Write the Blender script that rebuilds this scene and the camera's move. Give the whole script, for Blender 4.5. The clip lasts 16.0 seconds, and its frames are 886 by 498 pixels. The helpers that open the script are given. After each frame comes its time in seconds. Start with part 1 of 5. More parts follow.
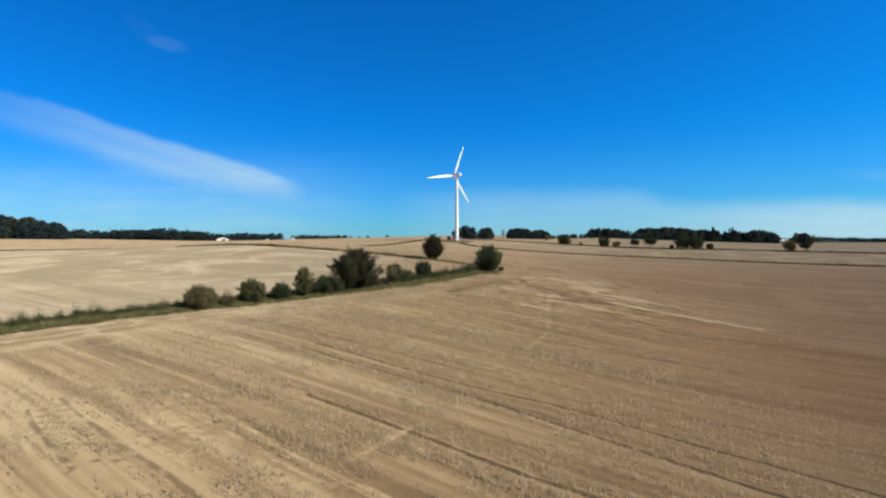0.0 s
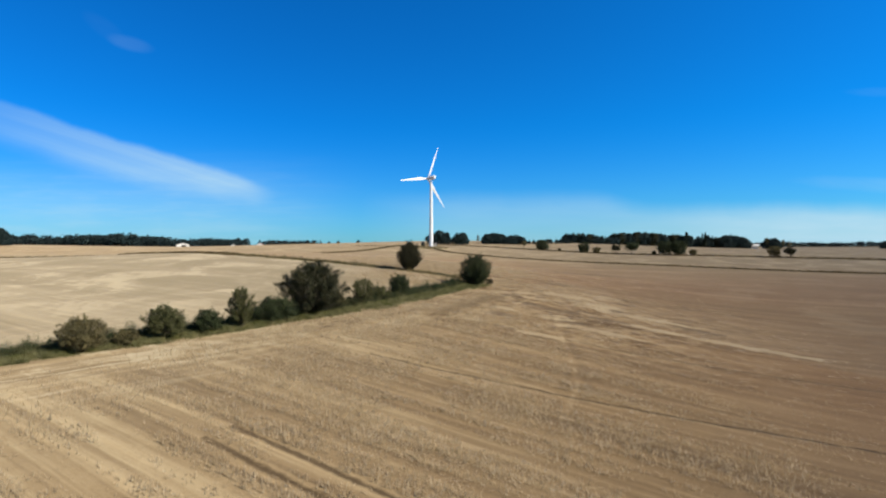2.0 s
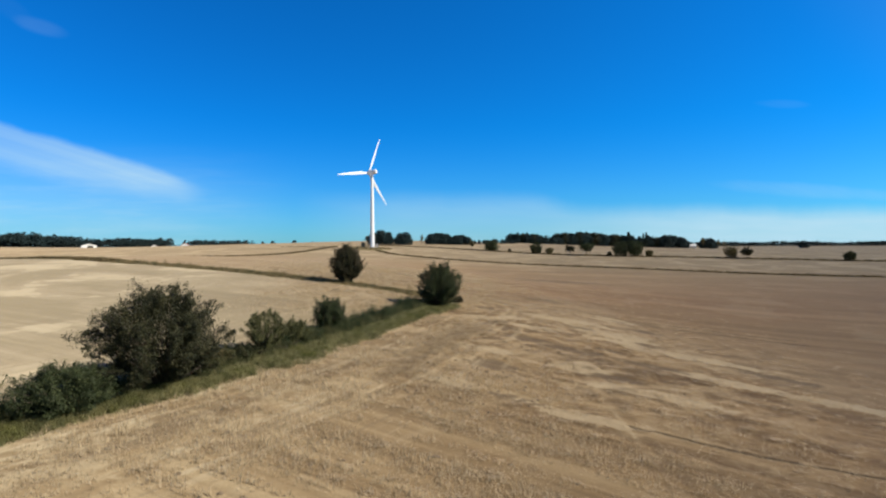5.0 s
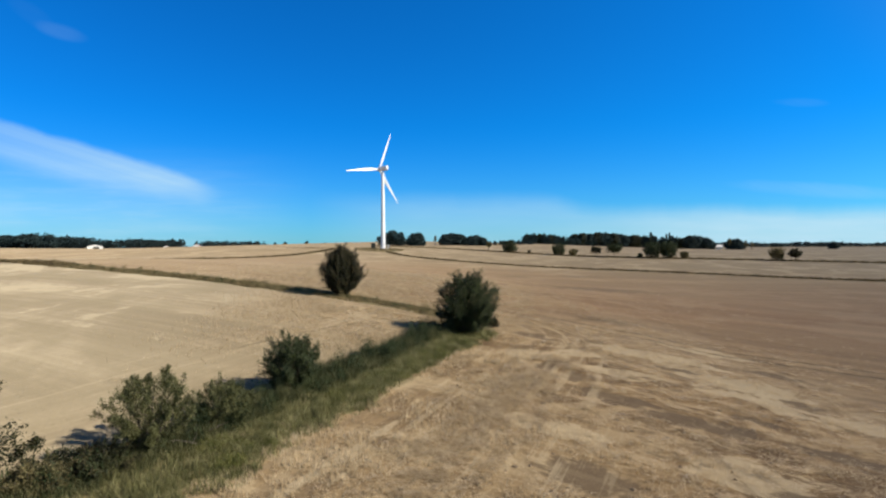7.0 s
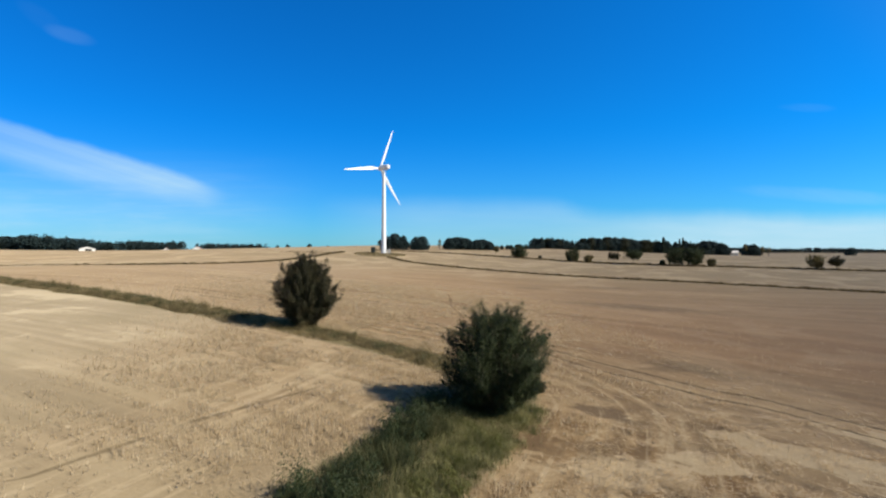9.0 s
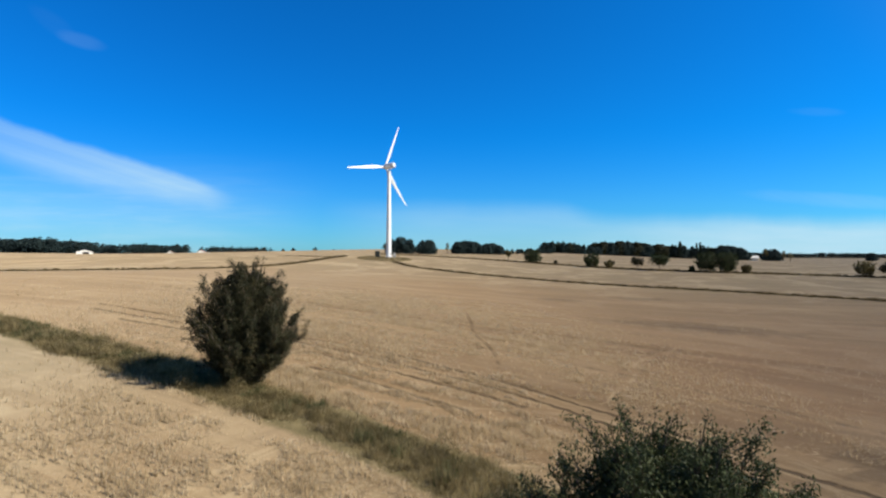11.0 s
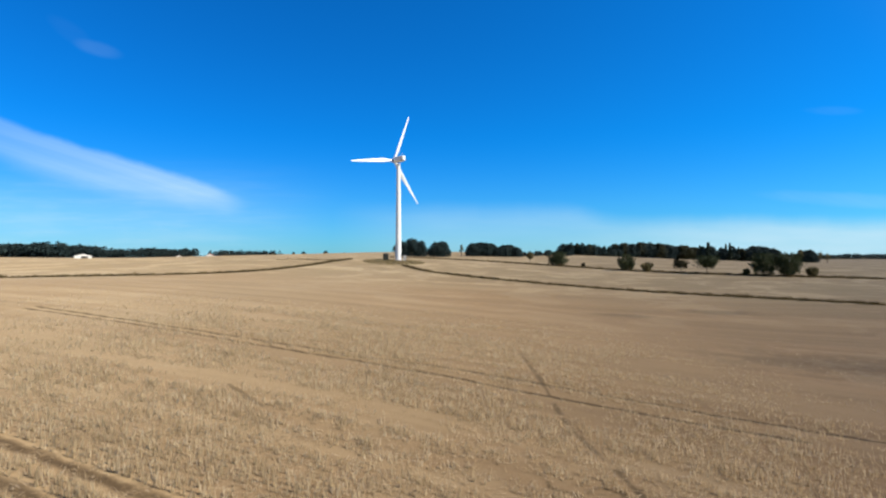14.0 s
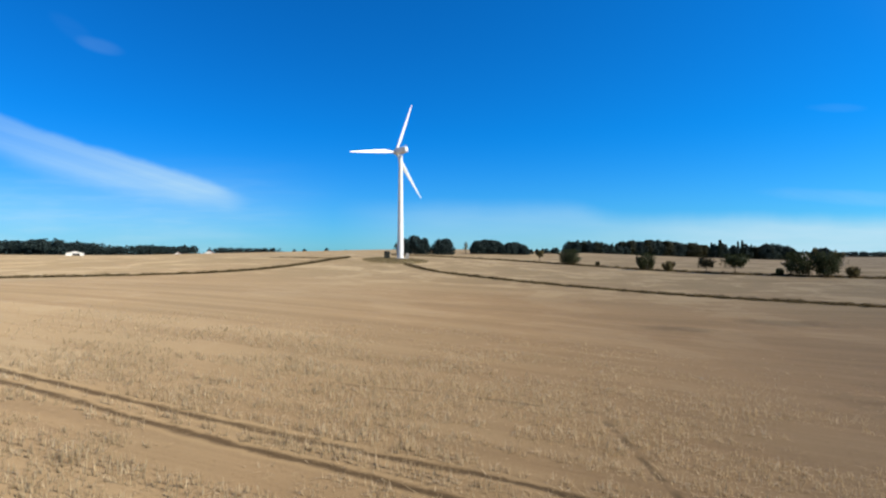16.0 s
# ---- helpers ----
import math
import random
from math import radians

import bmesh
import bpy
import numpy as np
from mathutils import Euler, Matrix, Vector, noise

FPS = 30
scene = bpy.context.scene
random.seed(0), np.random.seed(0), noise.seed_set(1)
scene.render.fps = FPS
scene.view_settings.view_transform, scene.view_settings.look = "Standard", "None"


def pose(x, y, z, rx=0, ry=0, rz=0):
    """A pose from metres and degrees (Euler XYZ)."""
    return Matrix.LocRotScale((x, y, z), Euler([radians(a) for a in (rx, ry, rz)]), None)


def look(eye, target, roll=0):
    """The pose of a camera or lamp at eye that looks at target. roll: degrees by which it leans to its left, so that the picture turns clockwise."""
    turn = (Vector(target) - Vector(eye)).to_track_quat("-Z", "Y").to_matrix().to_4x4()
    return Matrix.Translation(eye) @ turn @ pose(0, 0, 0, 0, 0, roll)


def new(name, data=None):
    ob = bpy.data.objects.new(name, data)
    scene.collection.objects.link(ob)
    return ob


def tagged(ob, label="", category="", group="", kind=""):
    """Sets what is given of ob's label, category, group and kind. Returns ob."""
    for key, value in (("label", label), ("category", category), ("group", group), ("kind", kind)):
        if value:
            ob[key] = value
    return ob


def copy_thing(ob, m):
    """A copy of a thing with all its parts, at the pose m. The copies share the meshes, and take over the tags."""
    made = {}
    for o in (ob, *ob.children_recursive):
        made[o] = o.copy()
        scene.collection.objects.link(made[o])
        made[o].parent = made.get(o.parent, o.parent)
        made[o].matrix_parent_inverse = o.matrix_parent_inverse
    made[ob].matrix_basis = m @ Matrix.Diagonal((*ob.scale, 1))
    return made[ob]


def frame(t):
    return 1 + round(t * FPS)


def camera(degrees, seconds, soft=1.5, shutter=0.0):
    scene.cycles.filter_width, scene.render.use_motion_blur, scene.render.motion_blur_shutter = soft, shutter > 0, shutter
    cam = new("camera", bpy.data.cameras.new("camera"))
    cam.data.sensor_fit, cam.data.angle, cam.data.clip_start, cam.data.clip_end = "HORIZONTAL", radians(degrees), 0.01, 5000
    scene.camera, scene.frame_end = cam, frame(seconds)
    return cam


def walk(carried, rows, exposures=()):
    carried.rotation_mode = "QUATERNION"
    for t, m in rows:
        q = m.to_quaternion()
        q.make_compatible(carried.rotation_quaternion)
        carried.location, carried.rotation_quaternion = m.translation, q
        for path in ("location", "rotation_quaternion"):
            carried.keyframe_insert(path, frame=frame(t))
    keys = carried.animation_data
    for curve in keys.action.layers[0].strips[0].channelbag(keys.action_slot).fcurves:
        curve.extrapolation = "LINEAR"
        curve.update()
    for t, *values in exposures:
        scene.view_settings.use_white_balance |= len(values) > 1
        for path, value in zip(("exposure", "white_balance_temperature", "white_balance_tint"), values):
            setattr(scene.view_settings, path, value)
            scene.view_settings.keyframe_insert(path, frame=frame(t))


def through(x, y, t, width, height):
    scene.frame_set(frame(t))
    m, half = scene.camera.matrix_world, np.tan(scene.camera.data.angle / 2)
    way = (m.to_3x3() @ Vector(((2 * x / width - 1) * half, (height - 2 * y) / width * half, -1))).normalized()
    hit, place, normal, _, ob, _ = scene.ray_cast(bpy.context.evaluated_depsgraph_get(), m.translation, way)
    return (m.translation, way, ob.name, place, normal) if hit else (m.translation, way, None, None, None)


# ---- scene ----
cam = camera(82.0, 16.0, soft=2.25)
PATH = [
    (0, (0.01, 0.15, 10.01), (-2.41, 50.09, 9.22), -0.03),
    (0.1, (-0.11, 0.86, 10.05), (-2.15, 50.81, 9.29), -0.04),
    (0.2, (-0.23, 1.57, 10.09), (-1.57, 51.54, 9.36), -0.05),
    (0.3, (-0.34, 2.28, 10.13), (-1.07, 52.27, 9.41), -0.05),
    (0.4, (-0.46, 2.99, 10.17), (-0.68, 52.98, 9.48), -0.06),
    (0.5, (-0.57, 3.71, 10.20), (-0.47, 53.71, 9.54), -0.07),
    (0.6, (-0.67, 4.43, 10.23), (-0.19, 54.43, 9.61), -0.08),
    (0.7, (-0.77, 5.15, 10.26), (-0.20, 55.15, 9.69), -0.08),
    (0.8, (-0.87, 5.88, 10.28), (-0.20, 55.87, 9.75), -0.09),
    (0.9, (-0.97, 6.61, 10.31), (-0.26, 56.61, 9.83), -0.10),
    (1, (-1.06, 7.34, 10.33), (-0.39, 57.33, 9.89), -0.11),
    (1.5, (-1.49, 11.07, 10.42), (-0.93, 61.06, 10.08), -0.14),
    (2, (-1.87, 14.93, 10.55), (-1.52, 64.92, 10.24), -0.11),
    (2.5, (-2.24, 18.88, 10.75), (-2.13, 68.88, 10.47), -0.06),
    (3, (-2.58, 22.85, 10.95), (-2.67, 72.85, 10.65), -0.08),
    (3.1, (-2.64, 23.64, 10.98), (-2.59, 73.64, 10.68), -0.09),
    (3.2, (-2.69, 24.42, 11.01), (-2.66, 74.42, 10.72), -0.10),
    (3.3, (-2.74, 25.21, 11.04), (-2.69, 75.21, 10.74), -0.11),
    (3.4, (-2.79, 25.99, 11.06), (-2.65, 75.99, 10.77), -0.11),
    (3.5, (-2.83, 26.77, 11.08), (-2.30, 76.77, 10.78), -0.12),
    (3.6, (-2.87, 27.55, 11.10), (-1.54, 77.53, 10.80), -0.15),
    (3.7, (-2.90, 28.32, 11.12), (-0.90, 78.28, 10.81), -0.18),
    (3.8, (-2.93, 29.10, 11.14), (-0.29, 79.03, 10.81), -0.21),
    (3.9, (-2.95, 29.88, 11.15), (0.27, 79.77, 10.81), -0.25),
    (4, (-2.97, 30.66, 11.16), (0.62, 80.53, 10.81), -0.28),
    (4.1, (-2.99, 31.44, 11.17), (1.33, 81.25, 10.83), -0.27),
    (4.2, (-3.00, 32.23, 11.18), (1.97, 81.99, 10.83), -0.26),
    (4.3, (-3.01, 33.02, 11.19), (2.50, 82.71, 10.84), -0.26),
    (4.4, (-3.01, 33.82, 11.20), (2.87, 83.47, 10.85), -0.25),
    (4.6, (-3.01, 35.43, 11.21), (3.20, 85.04, 10.86), -0.24),
    (4.8, (-3.01, 37.06, 11.21), (3.25, 86.67, 10.85), -0.22),
    (5.3, (-2.94, 41.27, 11.20), (3.03, 90.91, 10.84), -0.19),
    (5.8, (-2.81, 45.64, 11.19), (2.80, 95.33, 10.82), -0.16),
    (6.3, (-2.59, 50.11, 11.20), (2.61, 99.84, 10.83), -0.13),
    (6.5, (-2.48, 51.91, 11.20), (2.59, 101.65, 10.83), -0.12),
    (7, (-2.15, 56.36, 11.26), (2.81, 106.11, 10.99), -0.22),
    (7.5, (-1.78, 60.74, 11.39), (3.07, 110.50, 11.26), -0.29),
    (8, (-1.39, 65.08, 11.58), (3.31, 114.86, 11.42), -0.22),
    (8.5, (-1.05, 69.38, 11.74), (3.60, 119.16, 11.71), -0.02),
    (9.4, (-0.66, 76.84, 11.84), (3.82, 126.64, 11.98), 0.22),
    (10.2, (-0.52, 83.09, 11.87), (3.73, 132.91, 12.13), 0.30),
    (11, (-0.48, 89.27, 11.94), (3.45, 139.11, 12.41), 0.29),
    (11.5, (-0.44, 93.23, 11.98), (3.22, 143.09, 12.65), 0.24),
    (12, (-0.35, 97.20, 11.94), (3.10, 147.08, 12.66), 0.02),
    (12.5, (-0.28, 101.10, 11.81), (3.06, 150.99, 12.56), -0.02),
    (13, (-0.26, 104.84, 11.71), (2.87, 154.73, 12.47), 0.05),
    (13.5, (-0.30, 108.40, 11.70), (2.61, 158.30, 12.46), -0.03),
    (14, (-0.40, 111.76, 11.74), (2.42, 161.67, 12.49), 0.03),
    (14.5, (-0.55, 115.01, 11.78), (2.23, 164.93, 12.42), 0.05),
    (15, (-0.74, 118.21, 11.82), (2.02, 168.13, 12.42), -0.02),
    (15.5, (-0.92, 121.47, 11.89), (1.78, 171.39, 12.46), 0.08),
    (16, (-0.99, 124.85, 12.02), (1.68, 174.78, 12.51), 0.09),
]
walk(cam, [(t, look(eye, target, roll)) for t, eye, target, roll in PATH], [(0, 0.38), (1, 0.42), (4.2, 0.44), (6.3, 0.49), (8.7, 0.52), (11, 0.50), (12.5, 0.52), (13.5, 0.56), (14.5, 0.53), (16, 0.49)])

# ---- sky, sun and exposure ----
SUN_TO = Vector((0.745, -0.29, 0.60)).normalized()
world = bpy.data.worlds.new("sky")
world.use_nodes = True
scene.world = world
sun = new("sun", bpy.data.lights.new("sun", "SUN"))
sun.data.energy, sun.data.angle, sun.data.color = 5.0, radians(0.5), (1.0, 0.94, 0.84)
sun.matrix_basis = look(SUN_TO * 100, (0, 0, 0))


class Nodes:
    """A short way to write a node tree."""

    def __init__(self, tree):
        self.tree = tree

    def put(self, socket, value):
        if isinstance(value, bpy.types.NodeSocket):
            self.tree.links.new(value, socket)
        elif value is not None:
            socket.default_value = value

    def add(self, kind, *values, out=0, **named):
        n = self.tree.nodes.new(kind)
        for k, v in named.items():
            if k == "operation":
                n.operation = v
            elif k == "blend_type":
                n.blend_type = v
            elif k == "data_type":
                n.data_type = v
        for s, v in zip(n.inputs, values):
            self.put(s, v)
        return n.outputs[out]

    def math(self, op, a, b=None, c=None, clamp=False):
        n = self.tree.nodes.new("ShaderNodeMath")
        n.operation, n.use_clamp = op, clamp
        for s, v in zip(n.inputs, (a, b, c)):
            self.put(s, v)
        return n.outputs[0]

    def ramp(self, x, a, b):
        """0 at a, 1 at b, smooth between; a may be above b."""
        n = self.tree.nodes.new("ShaderNodeMapRange")
        n.interpolation_type = "SMOOTHSTEP"
        flip = a > b
        for s, v in zip(n.inputs, (x, min(a, b), max(a, b), 1.0 if flip else 0.0, 0.0 if flip else 1.0)):
            self.put(s, v)
        return n.outputs[0]

    def noise(self, vector, scale, detail=3.0, rough=0.55, swirl=0.0):
        n = self.tree.nodes.new("ShaderNodeTexNoise")
        self.put(n.inputs["Vector"], vector)
        n.inputs["Scale"].default_value, n.inputs["Detail"].default_value, n.inputs["Roughness"].default_value = scale, detail, rough
        n.inputs["Distortion"].default_value = swirl
        return n.outputs["Fac"]

    def mix(self, fac, a, b, blend="MIX"):
        n = self.tree.nodes.new("ShaderNodeMix")
        n.data_type, n.blend_type = "RGBA", blend
        self.put(n.inputs[0], fac)
        self.put(n.inputs[6], a if isinstance(a, bpy.types.NodeSocket) else (*a, 1.0))
        self.put(n.inputs[7], b if isinstance(b, bpy.types.NodeSocket) else (*b, 1.0))
        return n.outputs[2]

    def xyz(self, x, y, z):
        return self.add("ShaderNodeCombineXYZ", x, y, z)

    def attr(self, name):
        n = self.tree.nodes.new("ShaderNodeAttribute")
        n.attribute_name = name
        return n.outputs["Fac"]


def build_sky():
    nt = world.node_tree
    nd = Nodes(nt)
    sky = nt.nodes.new("ShaderNodeTexSky")
    sky.sky_type, sky.sun_disc = "NISHITA", False
    sky.sun_elevation = math.asin(SUN_TO.z)
    sky.sun_rotation = math.atan2(SUN_TO.x, SUN_TO.y)
    sky.altitude, sky.air_density, sky.dust_density, sky.ozone_density = 0.0, 1.0, 0.15, 4.0
    way = nt.nodes.new("ShaderNodeTexCoord").outputs["Generated"]
    parts = nt.nodes.new("ShaderNodeSeparateXYZ")
    nt.links.new(way, parts.inputs[0])
    dx, dy, dz = parts.outputs
    ahead = nd.math("MAXIMUM", dy, 0.05)
    u, v = nd.math("DIVIDE", dx, ahead), nd.math("DIVIDE", dz, ahead)
    warp = nd.xyz(u, v, 0.0)
    wob = nd.math("SUBTRACT", nd.noise(warp, 5.0, 4.0), 0.5)
    streak = nd.noise(nd.xyz(nd.math("ADD", u, nd.math("MULTIPLY", v, 2.4)), nd.math("MULTIPLY", nd.math("ADD", v, nd.math("MULTIPLY", u, 0.31)), 9.0), 0.3), 5.0, 6.0, 0.6)
    fibre = nd.noise(nd.xyz(nd.math("MULTIPLY", u, 2.0), nd.math("MULTIPLY", v, 16.0), 0.0), 3.0, 5.0, 0.6)
    # the long wisp: a spindle that lies along a falling line and ends in a point
    along = nd.math("ADD", nd.math("MULTIPLY", u, 0.95), nd.math("MULTIPLY", v, -0.31))
    across = nd.math("ADD", nd.math("MULTIPLY_ADD", u, 0.297, -0.006), nd.math("MULTIPLY", v, 0.95))
    across = nd.math("ADD", across, nd.math("MULTIPLY", wob, 0.035))
    upper = nd.ramp(across, 0.013, -0.003)
    width = nd.ramp(along, -0.36, -0.62)
    lower = nd.ramp(nd.math("ADD", across, nd.math("MULTIPLY", width, 0.036)), -0.048, -0.002)
    point = nd.ramp(along, -0.325, -0.41)
    tail = nd.ramp(along, -1.25, -0.45)
    wisp = nd.math("MULTIPLY", nd.math("MULTIPLY", upper, lower), nd.math("MULTIPLY", point, tail))
    wisp = nd.math("MULTIPLY", wisp, nd.math("MULTIPLY_ADD", streak, 0.52, 0.20))
    # thin veil under and beyond it
    veil = nd.math("MULTIPLY", nd.ramp(v, 0.20, 0.06), nd.ramp(u, -0.10, -0.5))
    veil = nd.math("MULTIPLY", veil, nd.math("MULTIPLY_ADD", nd.ramp(fibre, 0.38, 0.75), 0.20, 0.22))
    # low bank above the horizon
    top = nd.math("ADD", nd.math("MULTIPLY_ADD", nd.ramp(u, 0.30, 0.42), -0.024, 0.104), nd.math("MULTIPLY", wob, 0.03))
    bank = nd.math("MULTIPLY", nd.ramp(nd.math("SUBTRACT", v, top), 0.012, -0.035), nd.ramp(u, -0.20, 0.08))
    dense = nd.ramp(u, 0.25, 0.75)
    bank = nd.math("MULTIPLY", bank, nd.math("MULTIPLY_ADD", dense, 0.50, 0.30))
    bank = nd.math("MULTIPLY", bank, nd.math("MULTIPLY_ADD", fibre, 0.6, 0.65))

    def puff(cu, cv, ru, rv, tilt, strength):
        a, b = nd.math("SUBTRACT", u, cu), nd.math("SUBTRACT", v, cv)
        b = nd.math("ADD", b, nd.math("MULTIPLY", a, tilt))
        a, b = nd.math("DIVIDE", a, ru), nd.math("DIVIDE", b, rv)
        r = nd.math("ADD", nd.math("MULTIPLY", a, a), nd.math("MULTIPLY", b, b))
        r = nd.math("ADD", r, nd.math("MULTIPLY", wob, 1.6))
        return nd.math("MULTIPLY", nd.math("MULTIPLY", nd.ramp(r, 1.0, 0.0), strength), nd.math("MULTIPLY_ADD", streak, 0.9, 0.1))

    cloud = nd.math("ADD", wisp, veil)
    for one in (puff(-0.60, 0.395, 0.055, 0.018, 0.25, 0.10), puff(-0.65, 0.425, 0.05, 0.025, 0.6, 0.02), puff(0.86, 0.302, 0.07, 0.012, 0.0, 0.06), puff(0.95, 0.115, 0.30, 0.02, 0.05, 0.22)):
        cloud = nd.math("ADD", cloud, one)
    front = nd.ramp(dy, 0.05, 0.3)
    cloud = nd.math("MULTIPLY", nd.math("MAXIMUM", cloud, bank), front, clamp=True)
    # a deep, clean summer blue, paler towards the horizon
    tint = nd.mix(nd.ramp(dz, -0.03, 0.24), (0.31, 0.85, 1.36), (0.028, 0.80, 1.58))
    toward = nd.math("ADD", nd.math("MULTIPLY", dx, SUN_TO.x), nd.math("ADD", nd.math("MULTIPLY", dy, SUN_TO.y), nd.math("MULTIPLY", dz, SUN_TO.z)))
    tint = nd.mix(nd.ramp(toward, 0.45, 0.95), tint, (0.85, 0.92, 1.05))
    tint = nd.mix(nd.ramp(dy, 0.30, -0.35), tint, (0.66, 0.78, 0.92))
    # brighter on the sun's side
    tint = nd.mix(1.0, tint, nd.mix(nd.ramp(dx, -0.60, 0.55), (0.86, 0.88, 0.92), (1.02, 1.09, 1.07)), "MULTIPLY")
    blue = nd.mix(1.0, sky.outputs[0], tint, "MULTIPLY")
    white = (5.3, 7.7, 9.1)
    colour = nd.mix(cloud, blue, white)
    back = nt.nodes["Background"]
    nt.links.new(colour, back.inputs[0])
    back.inputs[1].default_value = 0.072


build_sky()


# ---- materials ----
def material(name):
    m = bpy.data.materials.new(name)
    m.use_nodes = True
    nd = Nodes(m.node_tree)
    nd.bsdf = m.node_tree.nodes["Principled BSDF"]
    return m, nd


def plain(name, colour, rough=0.6, metal=0.0, vary=0.12, scale=3.0, bump=0.0):
    m, nd = material(name)
    pos = nd.add("ShaderNodeNewGeometry")
    grain = nd.math("ADD", nd.math("MULTIPLY", nd.noise(pos, scale, 4.0), 0.7), nd.math("MULTIPLY", nd.noise(pos, scale * 9, 3.0), 0.3))
    dark = tuple(c * (1 - 2.2 * vary) for c in colour)
    light = tuple(min(1.0, c * (1 + 1.6 * vary)) for c in colour)
    nd.put(nd.bsdf.inputs["Base Color"], nd.mix(nd.ramp(grain, 0.3, 0.7), dark, light))
    nd.bsdf.inputs["Roughness"].default_value, nd.bsdf.inputs["Metallic"].default_value = rough, metal
    if bump:
        b = nd.tree.nodes.new("ShaderNodeBump")
        b.inputs["Strength"].default_value, b.inputs["Distance"].default_value = bump, 0.03
        nd.put(b.inputs["Height"], grain)
        nd.put(nd.bsdf.inputs["Normal"], b.outputs[0])
    return m


def leafy(name, dark, mid, light, gloss=0.5, through=0.25):
    """Leaves or blades: each differs from its neighbours, and light comes through them a little."""
    m, nd = material(name)
    geo = nd.tree.nodes.new("ShaderNodeNewGeometry")
    rnd = geo.outputs["Random Per Island"]
    patch = nd.noise(geo.outputs["Position"], 1.3, 3.0)
    base = nd.mix(nd.ramp(nd.math("ADD", nd.math("MULTIPLY", rnd, 0.35), nd.math("MULTIPLY", patch, 1.0)), 0.45, 0.90), dark, mid)
    base = nd.mix(nd.math("MULTIPLY", nd.ramp(nd.math("ADD", nd.math("MULTIPLY", rnd, 0.5), patch), 0.78, 1.10), 0.8), base, light)
    nd.put(nd.bsdf.inputs["Base Color"], base)
    nd.bsdf.inputs["Roughness"].default_value = gloss
    nd.bsdf.inputs["Specular IOR Level"].default_value = 0.12
    shine = nd.tree.nodes.new("ShaderNodeBsdfTranslucent")
    nd.put(shine.inputs["Color"], base)
    both = nd.tree.nodes.new("ShaderNodeMixShader")
    both.inputs[0].default_value = through
    nd.put(both.inputs[1], nd.bsdf.outputs[0])
    nd.put(both.inputs[2], shine.outputs[0])
    nd.put(nd.tree.nodes["Material Output"].inputs["Surface"], both.outputs[0])
    return m


